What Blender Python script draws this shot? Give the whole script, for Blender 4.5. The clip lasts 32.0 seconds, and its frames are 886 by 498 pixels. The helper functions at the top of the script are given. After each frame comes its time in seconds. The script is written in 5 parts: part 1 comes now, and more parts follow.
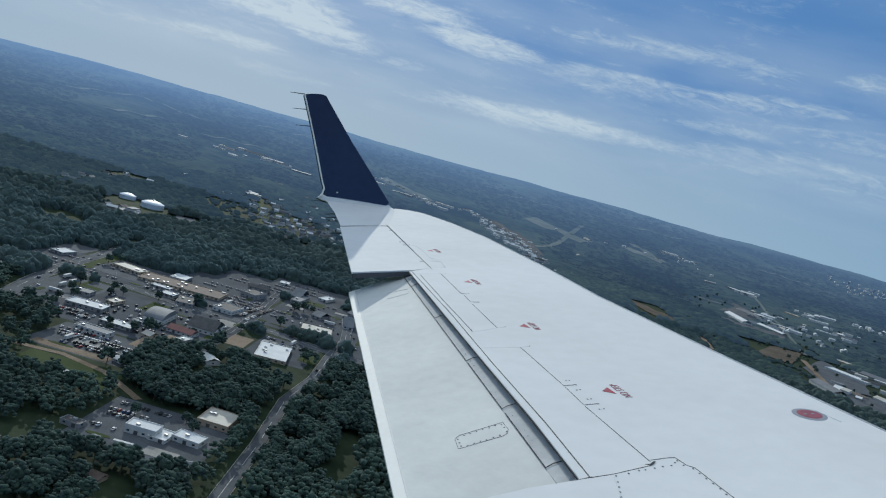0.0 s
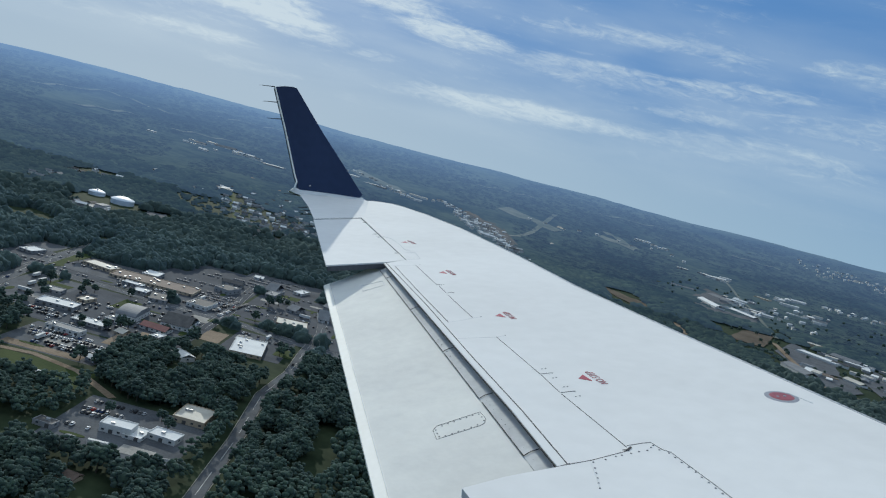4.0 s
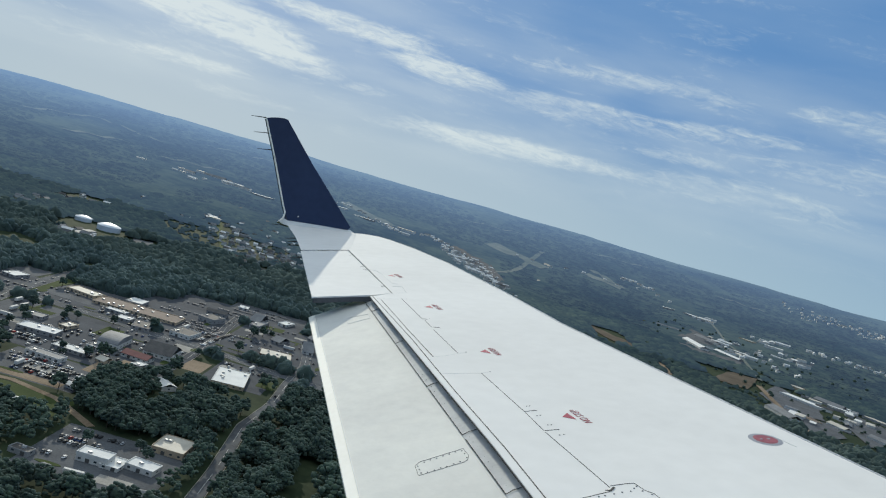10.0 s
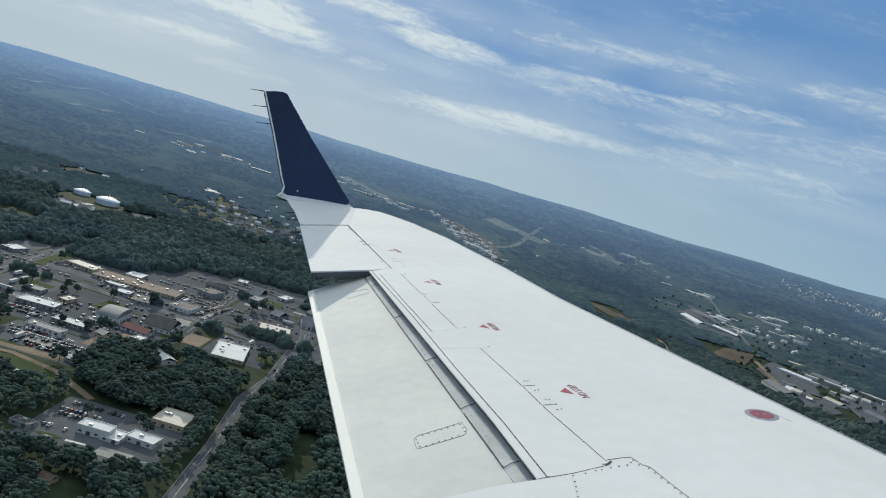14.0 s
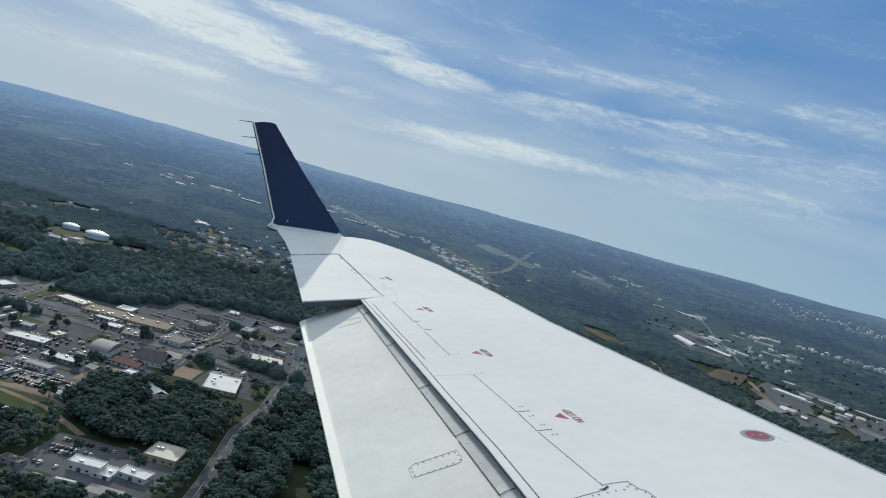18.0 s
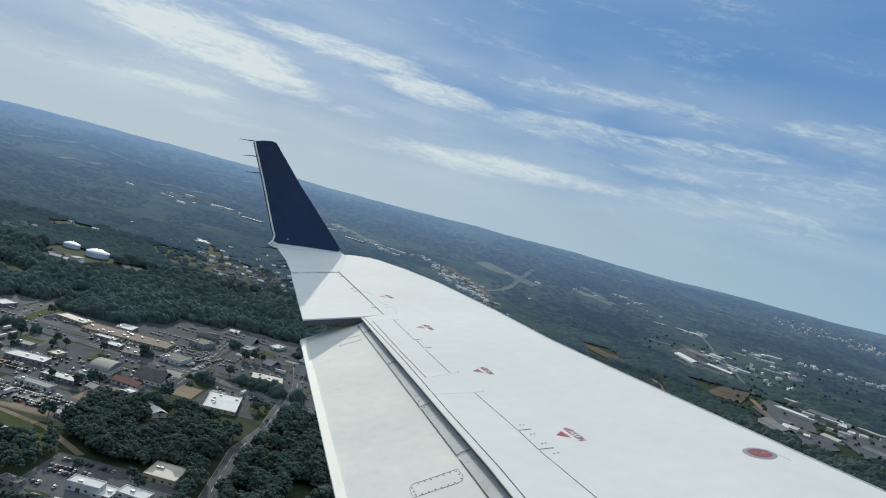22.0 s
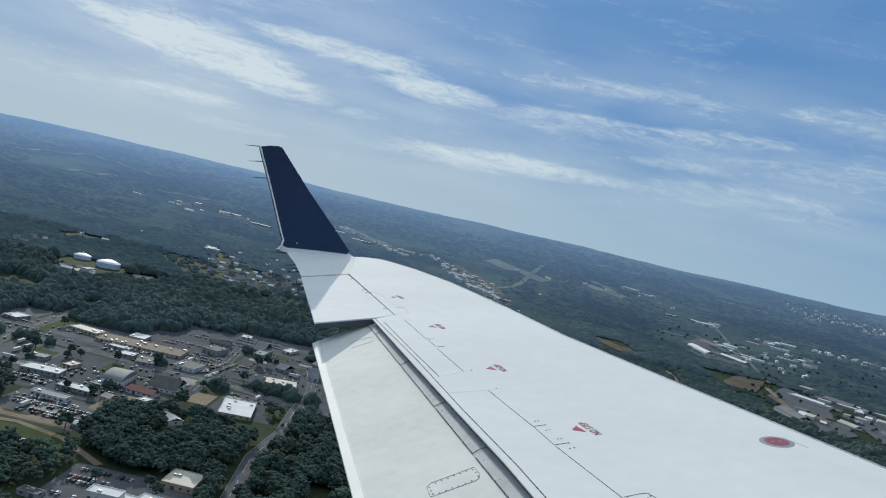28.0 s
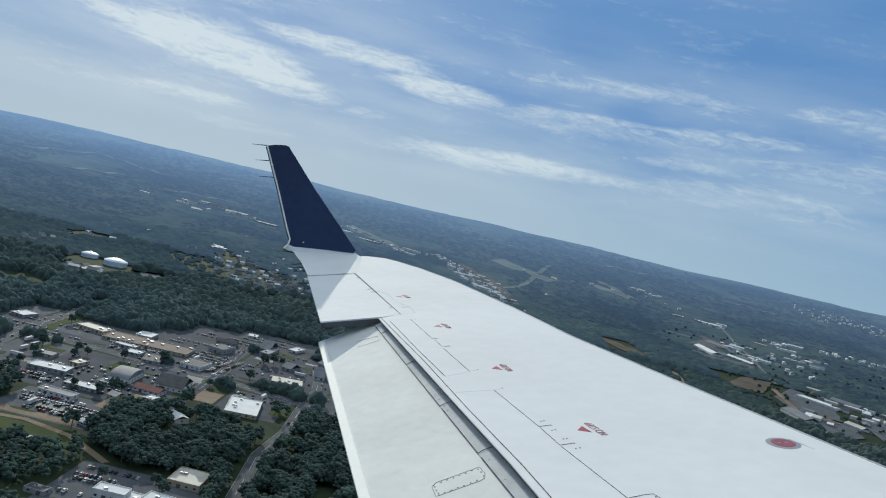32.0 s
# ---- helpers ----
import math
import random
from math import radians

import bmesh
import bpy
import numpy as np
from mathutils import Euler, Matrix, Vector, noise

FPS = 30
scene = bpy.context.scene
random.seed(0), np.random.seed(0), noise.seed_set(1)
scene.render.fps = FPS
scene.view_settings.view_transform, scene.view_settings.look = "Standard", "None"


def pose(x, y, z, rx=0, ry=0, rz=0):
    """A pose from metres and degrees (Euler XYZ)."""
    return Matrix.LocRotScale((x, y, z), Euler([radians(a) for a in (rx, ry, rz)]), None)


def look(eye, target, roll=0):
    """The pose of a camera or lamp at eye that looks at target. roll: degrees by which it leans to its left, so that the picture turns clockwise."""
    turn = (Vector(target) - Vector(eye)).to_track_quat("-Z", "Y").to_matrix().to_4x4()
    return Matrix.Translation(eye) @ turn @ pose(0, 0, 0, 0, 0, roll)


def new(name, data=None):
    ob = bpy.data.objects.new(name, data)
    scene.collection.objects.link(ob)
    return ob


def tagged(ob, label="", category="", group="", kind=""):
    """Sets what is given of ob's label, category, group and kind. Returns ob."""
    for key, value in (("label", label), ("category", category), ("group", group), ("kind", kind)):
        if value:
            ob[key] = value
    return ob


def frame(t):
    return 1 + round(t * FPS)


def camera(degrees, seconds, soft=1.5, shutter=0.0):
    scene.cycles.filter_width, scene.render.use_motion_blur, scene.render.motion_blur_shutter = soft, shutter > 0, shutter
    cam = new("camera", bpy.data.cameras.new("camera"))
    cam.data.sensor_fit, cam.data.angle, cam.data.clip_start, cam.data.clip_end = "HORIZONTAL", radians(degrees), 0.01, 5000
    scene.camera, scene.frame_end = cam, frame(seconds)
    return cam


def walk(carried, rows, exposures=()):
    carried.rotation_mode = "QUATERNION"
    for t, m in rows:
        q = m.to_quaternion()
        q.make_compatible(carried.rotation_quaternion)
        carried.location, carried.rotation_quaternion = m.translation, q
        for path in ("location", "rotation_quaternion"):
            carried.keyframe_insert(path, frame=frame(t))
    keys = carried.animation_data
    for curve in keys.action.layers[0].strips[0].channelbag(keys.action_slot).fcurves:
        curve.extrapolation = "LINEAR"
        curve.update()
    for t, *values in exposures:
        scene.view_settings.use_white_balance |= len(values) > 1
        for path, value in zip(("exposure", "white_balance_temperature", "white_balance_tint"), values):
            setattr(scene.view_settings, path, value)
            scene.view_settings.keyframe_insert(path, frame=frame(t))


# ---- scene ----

# the seat by the window: the eye stays at one place beside the wing, and only turns
EYE = (0.0, 0.0, 220.0)
cam = camera(56.0, 32.0, soft=1.15)
TURNS = [
    (0, 83.39, -15.35, 4.27), (0.5, 84.58, -14.69, 3.87), (1, 85.04, -14.12, 3.48), (1.5, 85.27, -13.82, 3.01),
    (2, 85.44, -13.32, 2.69), (2.5, 85.10, -13.18, 2.53), (3, 84.04, -13.79, 2.49), (3.5, 83.12, -14.34, 2.40),
    (5.5, 84.53, -14.65, 2.15), (6, 84.94, -14.47, 2.13), (6.5, 85.61, -14.39, 2.08), (7, 85.77, -14.66, 2.01),
    (7.5, 85.30, -14.88, 2.00), (8, 85.11, -15.16, 1.86), (8.5, 84.77, -15.32, 1.75), (9, 85.10, -15.66, 1.50),
    (9.5, 85.69, -16.01, 1.52), (10, 85.85, -15.96, 1.56), (10.5, 85.94, -15.80, 1.67), (11, 85.56, -15.65, 1.77),
    (11.5, 85.11, -15.46, 1.76), (12, 84.99, -15.53, 1.70), (12.5, 84.81, -15.64, 1.66), (13, 83.81, -15.68, 1.71),
    (13.5, 83.73, -15.92, 1.64), (14, 84.15, -16.19, 1.52), (14.5, 84.96, -16.14, 1.35), (16.5, 87.57, -15.43, 0.93),
    (17, 87.68, -15.27, 0.96), (17.5, 86.80, -15.13, 0.97), (18, 86.19, -15.07, 0.78), (18.5, 86.52, -15.08, 0.55),
    (19, 87.18, -15.03, 0.51), (19.5, 87.65, -15.02, 0.56), (20, 87.50, -15.08, 0.65), (20.5, 87.52, -15.01, 0.66),
    (21, 87.95, -15.07, 0.61), (21.5, 87.66, -14.99, 0.71), (22, 87.41, -14.91, 0.80), (22.5, 87.36, -14.88, 0.77),
    (23, 87.24, -14.87, 0.76), (23.5, 87.69, -14.86, 0.66), (24, 88.30, -14.75, 0.67), (24.5, 87.92, -14.63, 0.75),
    (25, 87.00, -14.51, 0.94), (25.5, 86.17, -14.39, 1.17), (27.5, 87.64, -12.98, 1.34), (28, 87.20, -12.93, 1.34),
    (28.5, 86.87, -12.95, 1.38), (29, 86.86, -13.04, 1.42), (29.5, 87.25, -13.14, 1.47), (30, 87.33, -13.15, 1.59),
    (30.5, 87.11, -13.11, 1.67), (31, 87.04, -13.07, 1.66), (31.5, 87.37, -13.12, 1.63), (32, 87.07, -13.11, 1.79),
]
walk(cam, [(t, pose(*EYE, rx, ry, rz)) for t, rx, ry, rz in TURNS],
     exposures=[(0.0, -0.25, 5900, 6), (3.5, -0.16, 5980, 6), (5.5, -0.04, 6350, 6), (8.0, 0.0, 6550, 6), (13.0, 0.0, 6550, 6), (17.0, -0.03, 6430, 6), (20.5, -0.03, 6430, 6), (22.5, 0.0, 6570, 6), (25.5, -0.02, 6430, 6), (28.0, -0.07, 6230, 6), (32.0, -0.04, 6250, 6)])

# ---- world and sun ----
SUN_AZ, SUN_EL = -21.5, 20.5     # degrees to the right of the view's heading, and above the horizon


def nd(tree, kind, **sets):
    n = tree.nodes.new(kind)
    for k, v in sets.items():
        if k == "op":
            n.operation = v
        elif k == "blend":
            n.blend_type = v
        else:
            n.inputs[int(k[1:])].default_value = v
    return n


def chain(tree, *pairs):
    for a, b in pairs:
        tree.links.new(a, b)


world = bpy.data.worlds.new("sky")
scene.world = world
world.use_nodes = True
wt = world.node_tree
wt.nodes.clear()


def wmath(op, a, b=None, c=None):
    n = wt.nodes.new("ShaderNodeMath")
    n.operation = op
    for i, v in enumerate((a, b, c)):
        if v is None:
            continue
        if isinstance(v, (int, float)):
            n.inputs[i].default_value = v
        else:
            wt.links.new(v, n.inputs[i])
    return n.outputs[0]


def smooth_step(v, lo, hi):
    n = wt.nodes.new("ShaderNodeMapRange")
    n.interpolation_type = "SMOOTHSTEP"
    wt.links.new(v, n.inputs[0])
    n.inputs[1].default_value, n.inputs[2].default_value = lo, hi
    return n.outputs[0]


def wmix(fac, a, b):
    n = wt.nodes.new("ShaderNodeMix")
    n.data_type = "RGBA"
    for i, v in ((0, fac), (6, a), (7, b)):
        if isinstance(v, (int, float, tuple)):
            n.inputs[i].default_value = v
        else:
            wt.links.new(v, n.inputs[i])
    return n.outputs[2]


def wnoise(az_scale, el_scale, scale, detail, rough, shift=0.0, warp=0.0):
    c = wt.nodes.new("ShaderNodeCombineXYZ")
    wt.links.new(wmath("MULTIPLY_ADD", azim, az_scale, shift), c.inputs[0])
    wt.links.new(wmath("MULTIPLY", elev, el_scale), c.inputs[1])
    c.inputs[2].default_value = shift * 1.7
    n = wt.nodes.new("ShaderNodeTexNoise")
    wt.links.new(c.outputs[0], n.inputs["Vector"])
    n.inputs["Scale"].default_value, n.inputs["Detail"].default_value = scale, detail
    n.inputs["Roughness"].default_value, n.inputs["Distortion"].default_value = rough, warp
    return n.outputs[0]


sky = wt.nodes.new("ShaderNodeTexSky")
sky.sky_type, sky.sun_disc = "NISHITA", False
sky.sun_elevation, sky.sun_rotation = radians(SUN_EL), radians(SUN_AZ)
sky.altitude, sky.air_density, sky.dust_density, sky.ozone_density = 300, 1.0, 0.6, 2.0
direction = wt.nodes.new("ShaderNodeTexCoord")
sep = wt.nodes.new("ShaderNodeSeparateXYZ")
wt.links.new(direction.outputs["Generated"], sep.inputs[0])
azim = wmath("ARCTAN2", sep.outputs[0], sep.outputs[1])      # radians, to the right of +y
elev = wmath("ARCSINE", sep.outputs[2])

# cirrus: long streaks that lean a little, gathered in bands
lean = wmath("MULTIPLY_ADD", azim, 0.10, elev)


def band(centre_az, half_az, centre_el, half_el, tilt):
    da = wmath("DIVIDE", wmath("SUBTRACT", azim, radians(centre_az)), radians(half_az))
    e = wmath("SUBTRACT", wmath("SUBTRACT", elev, radians(centre_el)), wmath("MULTIPLY", da, radians(half_az) * tilt))
    de = wmath("DIVIDE", e, radians(half_el))
    r = wmath("ADD", wmath("MULTIPLY", da, da), wmath("MULTIPLY", de, de))
    return wmath("SUBTRACT", 1.0, smooth_step(r, 0.05, 1.6))


# weight, azimuth and its half width, elevation and its half width, tilt
CLOUDS = ((1.0, -19.6, 7.2, 6.8, 1.7, -0.05), (1.0, -14.5, 4.8, 5.6, 0.8, -0.10), (0.55, -27.0, 7.0, 8.8, 1.8, 0.10), (0.6, -20.5, 4.8, 3.4, 0.5, 0.05), (0.5, -27.3, 3.0, 3.0, 0.4, 0.0),
          (0.85, -10.5, 7.0, 8.7, 0.8, 0.0), (1.0, -2.8, 4.8, 7.6, 0.75, -0.02), (0.75, 6.5, 8.0, 7.5, 0.8, 0.03), (0.6, 14.5, 6.0, 8.1, 0.7, 0.08), (0.75, 2.6, 9.0, 3.9, 0.8, 0.06),
          (0.5, 12.6, 3.2, 6.2, 0.5, 0.03), (0.5, 24.5, 7.0, 10.8, 0.9, 0.0), (0.55, -15.8, 4.0, 2.2, 0.45, 0.02), (0.4, 18.5, 8.0, 4.9, 0.9, 0.0), (0.45, -8.5, 2.4, 5.0, 0.4, 0.1),
          (0.9, -23.0, 11.0, 14.0, 4.0, -0.1), (0.4, 8.0, 10.0, 10.2, 0.6, 0.06), (0.35, 22.0, 9.0, 7.4, 0.8, 0.03))
bands = 0.0
for weight, *values in CLOUDS:
    bands = wmath("MAXIMUM", bands, wmath("MULTIPLY", band(*values), weight))
streak = wnoise(3.2, 20.0, 3.0, 8.0, 0.60, 3.1, 0.6)
tuft = wnoise(9.0, 30.0, 4.0, 9.0, 0.68, 1.2, 1.3)
soft_veil = wnoise(2.0, 9.0, 2.0, 4.0, 0.5, 5.0, 0.2)
cover = wmath("ADD", wmath("MULTIPLY", streak, 0.85), wmath("MULTIPLY", tuft, 0.62))
cloud = smooth_step(wmath("ADD", cover, wmath("MULTIPLY", bands, 0.44)), 0.76, 1.48)
veil = wmath("MULTIPLY", smooth_step(soft_veil, 0.20, 0.75), wmath("SUBTRACT", 0.40, wmath("MULTIPLY", smooth_step(elev, 0.14, 0.26), 0.30)))
cloud = wmath("MINIMUM", wmath("ADD", cloud, veil), 0.82)
cloud = wmath("MULTIPLY", cloud, smooth_step(elev, 0.0, 0.07))
# white haze that thickens towards the horizon
haze = wmath("SUBTRACT", 1.0, smooth_step(elev, -0.02, 0.15))
sun_side = wmath("SUBTRACT", 1.0, smooth_step(wmath("ABSOLUTE", wmath("SUBTRACT", azim, radians(SUN_AZ))), 0.0, 1.3))
sky_scaled = wmix(1.0, (0, 0, 0, 1), sky.outputs[0])
sky_blue = wmix(0.9, sky_scaled, (1.02, 2.5, 5.3, 1.0))
haze_col = wmix(sun_side, (2.95, 4.6, 6.0, 1.0), (4.85, 5.85, 6.6, 1.0))
hazy = wmix(wmath("MULTIPLY", haze, 0.92), sky_blue, haze_col)
cloud_col = wmix(sun_side, (4.9, 6.1, 7.0, 1.0), (7.6, 8.2, 8.3, 1.0))
# white brightening of the unseen upper sky, added to fill the wing with light
overhead_fill = wmath("MULTIPLY", smooth_step(elev, 0.30, 0.75), wmath("MULTIPLY_ADD", soft_veil, 0.5, 0.55))
hazy = wmix(overhead_fill, hazy, (7.6, 8.2, 8.6, 1.0))
sky_all = wmix(cloud, hazy, cloud_col)
back = wt.nodes.new("ShaderNodeBackground")
back.inputs[1].default_value = 0.1
wout = wt.nodes.new("ShaderNodeOutputWorld")
chain(wt, (sky_all, back.inputs[0]), (back.outputs[0], wout.inputs[0]))

sun = new("sun", bpy.data.lights.new("sun", "SUN"))
sun.data.energy, sun.data.angle, sun.data.color = 3.0, radians(0.6), (1.0, 0.94, 0.82)
_az, _el = radians(SUN_AZ), radians(SUN_EL)
sun.matrix_world = look((0, 0, 900), Vector((0, 0, 900)) - Vector((math.sin(_az) * math.cos(_el), math.cos(_az) * math.cos(_el), math.sin(_el))))


# ---- materials ----
def material(name, dark, light, rough=0.7, metal=0.0, scale=1.0, fine=20.0, bump=0.0, bump_scale=40.0, sheen=0.0, spec=0.5, coat=0.0, vary=0.0,
             coords="Object", contrast=(0.35, 0.65), island=0.0):
    """A surface whose colour wanders between two tones at two scales, with optional relief, sheen and a tone per object."""
    m = bpy.data.materials.new(name)
    m.use_nodes = True
    t = m.node_tree
    p = t.nodes["Principled BSDF"]
    co = t.nodes.new("ShaderNodeTexCoord")
    if coords == "World":
        source = t.nodes.new("ShaderNodeNewGeometry").outputs["Position"]
    else:
        source = co.outputs[coords]
    big = nd(t, "ShaderNodeTexNoise")
    big.inputs["Scale"].default_value, big.inputs["Detail"].default_value = scale, 4
    small = nd(t, "ShaderNodeTexNoise")
    small.inputs["Scale"].default_value, small.inputs["Detail"].default_value = fine, 5
    add = nd(t, "ShaderNodeMath", op="MULTIPLY_ADD", i1=0.4, i2=0.0)
    ramp = t.nodes.new("ShaderNodeMapRange")
    ramp.inputs[1].default_value, ramp.inputs[2].default_value = contrast
    mul = nd(t, "ShaderNodeMath", op="MULTIPLY_ADD", i1=0.6)
    mix = t.nodes.new("ShaderNodeMix")
    mix.data_type = "RGBA"
    mix.inputs[6].default_value, mix.inputs[7].default_value = (*dark, 1), (*light, 1)
    chain(t, (source, big.inputs["Vector"]), (source, small.inputs["Vector"]), (small.outputs[0], add.inputs[0]),
          (big.outputs[0], mul.inputs[0]), (add.outputs[0], mul.inputs[2]), (mul.outputs[0], ramp.inputs[0]), (ramp.outputs[0], mix.inputs[0]))
    colour = mix.outputs[2]
    if vary or island:
        info = t.nodes.new("ShaderNodeObjectInfo").outputs["Random"] if vary else t.nodes.new("ShaderNodeNewGeometry").outputs["Random Per Island"]
        amount = vary or island
        span = t.nodes.new("ShaderNodeMapRange")
        span.inputs[3].default_value, span.inputs[4].default_value = 1 - amount, 1 + amount
        hue = t.nodes.new("ShaderNodeHueSaturation")
        chain(t, (info, span.inputs[0]), (span.outputs[0], hue.inputs["Value"]), (colour, hue.inputs["Color"]))
        colour = hue.outputs[0]
    t.links.new(colour, p.inputs["Base Color"])
    p.inputs["Roughness"].default_value, p.inputs["Metallic"].default_value = rough, metal
    p.inputs["Specular IOR Level"].default_value = spec
    p.inputs["Sheen Weight"].default_value = sheen
    # blue sheen on foliage stands in for haze
    p.inputs["Sheen Tint"].default_value = (0.68, 0.87, 1.0, 1.0)
    p.inputs["Sheen Roughness"].default_value = 0.8
    p.inputs["Coat Weight"].default_value = coat
    p.inputs["Coat Roughness"].default_value = 0.08
    if bump:
        bn = nd(t, "ShaderNodeTexNoise")
        bn.inputs["Scale"].default_value, bn.inputs["Detail"].default_value = bump_scale, 4
        b = t.nodes.new("ShaderNodeBump")
        b.inputs["Strength"].default_value, b.inputs["Distance"].default_value = bump, 0.5 / bump_scale
        chain(t, (source, bn.inputs["Vector"]), (bn.outputs[0], b.inputs["Height"]), (b.outputs[0], p.inputs["Normal"]))
    return m


WING_PAINT = material("wing_paint", (0.71, 0.705, 0.685), (0.78, 0.775, 0.755), rough=0.8, scale=0.9, fine=9, bump=0.03, bump_scale=3.0, spec=0.04)
FLAP_PAINT = material("flap_paint", (0.67, 0.66, 0.62), (0.765, 0.755, 0.70), rough=0.8, scale=1.6, fine=12, bump=0.07, bump_scale=4.0, spec=0.07)
# cream bare edge, raised in tone to imitate sun on the flap strip
BRIGHTENED_EDGE = material("brightened_bare_edge", (0.88, 0.85, 0.76), (0.95, 0.92, 0.84), rough=0.7, spec=0.1, scale=3, fine=30)
NOSE_PAINT = material("nose_paint", (0.50, 0.50, 0.49), (0.66, 0.66, 0.64), rough=0.85, scale=2.5, fine=30, spec=0.05)
BAY = material("bay_dark_grey", (0.07, 0.075, 0.085), (0.12, 0.125, 0.135), rough=0.8, scale=3, fine=30, spec=0.1)
LEAD_METAL = material("leading_edge_metal", (0.55, 0.56, 0.58), (0.66, 0.67, 0.68), rough=0.3, metal=0.6, scale=2, fine=30)
NAVY = material("navy_paint", (0.012, 0.024, 0.066), (0.019, 0.035, 0.088), rough=0.4, scale=1.2, fine=14, spec=0.25)
SEAM = material("seam_sealant", (0.015, 0.016, 0.018), (0.04, 0.042, 0.045), rough=0.8, fine=40)
FAINT_SEAM = material("thin_seam", (0.56, 0.57, 0.58), (0.72, 0.725, 0.72), rough=0.7, fine=40)
EDGE_GREY = material("edge_sealant", (0.36, 0.37, 0.39), (0.52, 0.53, 0.54), rough=0.7, scale=2, fine=20)
SCREW = material("screw_steel", (0.10, 0.10, 0.11), (0.2, 0.2, 0.21), rough=0.45, metal=0.5, fine=60)
CAVITY = material("cavity_near_black", (0.03, 0.032, 0.035), (0.06, 0.062, 0.065), rough=0.7, fine=20)
RED_MARK = material("red_marking", (0.30, 0.025, 0.045), (0.42, 0.05, 0.075), rough=0.5, fine=60)
ROUNDEL_RED = material("roundel_red", (0.22, 0.040, 0.055), (0.34, 0.075, 0.095), rough=0.5, scale=14, fine=60)
GREY_MARK = material("grey_marking", (0.22, 0.23, 0.26), (0.34, 0.35, 0.38), rough=0.5, fine=60)
GRASS = material("grass_ground", (0.018, 0.030, 0.017), (0.046, 0.062, 0.034), rough=0.9, scale=0.006, fine=0.12, coords="World", spec=0.04)
LAWN = material("lawn", (0.034, 0.054, 0.018), (0.064, 0.084, 0.032), rough=0.9, scale=0.03, fine=0.6, coords="World", spec=0.04)
DIRT = material("bare_dirt", (0.15, 0.115, 0.08), (0.31, 0.245, 0.18), rough=0.95, scale=0.03, fine=0.5, coords="World", spec=0.04)
EARTH = material("dark_earth", (0.075, 0.062, 0.048), (0.145, 0.120, 0.092), rough=0.95, scale=0.02, fine=0.3, coords="World", spec=0.04)
CLAY = material("orange_clay", (0.26, 0.15, 0.085), (0.40, 0.26, 0.17), rough=0.95, scale=0.02, fine=0.3, coords="World", spec=0.04)
ASPHALT = material("asphalt", (0.043, 0.050, 0.061), (0.082, 0.092, 0.107), rough=0.95, scale=0.04, fine=0.7, coords="World", spec=0.1)
OLD_ASPHALT = material("worn_asphalt", (0.068, 0.074, 0.083), (0.124, 0.133, 0.144), rough=0.95, scale=0.05, fine=0.6, coords="World", spec=0.1)
CONCRETE = material("concrete", (0.25, 0.24, 0.22), (0.40, 0.385, 0.35), rough=0.9, scale=0.06, fine=0.8, coords="World", spec=0.04)
PAINT_LINE = material("road_paint", (0.45, 0.45, 0.43), (0.7, 0.7, 0.67), rough=0.8, fine=2)
# canopy tones turn bluer and paler with distance to carry haze
CANOPY = material("forest_canopy", (0.025, 0.042, 0.034), (0.056, 0.078, 0.056), rough=1.0, scale=0.010, fine=0.30, coords="World", sheen=0.14, spec=0.0, island=0.12, bump=0.8, bump_scale=0.7)
MID_CANOPY = material("middle_forest_canopy", (0.028, 0.045, 0.041), (0.064, 0.085, 0.068), rough=1.0, scale=0.006, fine=0.15, coords="World", sheen=0.06, spec=0.0, island=0.12, bump=0.5, bump_scale=0.5)


def haze_glow_material(name, dark, light, glow):
    """Far woods, fields and hills beyond the place, with haze painted as blue glow."""
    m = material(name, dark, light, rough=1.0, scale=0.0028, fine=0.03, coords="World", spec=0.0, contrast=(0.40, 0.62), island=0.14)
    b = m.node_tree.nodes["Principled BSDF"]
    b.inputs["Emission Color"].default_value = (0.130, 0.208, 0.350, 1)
    # the painted haze glow is stronger on the sun's side
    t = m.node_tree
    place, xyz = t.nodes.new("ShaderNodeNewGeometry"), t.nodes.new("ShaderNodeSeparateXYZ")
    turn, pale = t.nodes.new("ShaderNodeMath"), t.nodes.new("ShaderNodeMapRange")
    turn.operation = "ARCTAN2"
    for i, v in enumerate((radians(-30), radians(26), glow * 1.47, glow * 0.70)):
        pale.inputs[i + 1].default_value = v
    # and the glow grows steadily with the distance
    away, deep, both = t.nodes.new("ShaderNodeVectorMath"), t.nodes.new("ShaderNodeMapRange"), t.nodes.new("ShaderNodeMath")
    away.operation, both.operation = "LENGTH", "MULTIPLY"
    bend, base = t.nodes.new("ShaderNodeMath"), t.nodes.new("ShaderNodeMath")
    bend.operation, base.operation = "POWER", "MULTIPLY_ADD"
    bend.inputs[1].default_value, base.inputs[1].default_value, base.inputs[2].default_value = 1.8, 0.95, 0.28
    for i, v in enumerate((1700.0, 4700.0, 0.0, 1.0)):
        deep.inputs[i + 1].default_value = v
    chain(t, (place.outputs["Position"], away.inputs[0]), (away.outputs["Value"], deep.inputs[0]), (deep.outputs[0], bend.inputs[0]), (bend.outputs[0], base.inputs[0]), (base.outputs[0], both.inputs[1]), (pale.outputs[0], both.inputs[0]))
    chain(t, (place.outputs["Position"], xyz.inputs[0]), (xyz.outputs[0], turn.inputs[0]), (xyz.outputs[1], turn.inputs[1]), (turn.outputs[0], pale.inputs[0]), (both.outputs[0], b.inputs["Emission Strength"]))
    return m


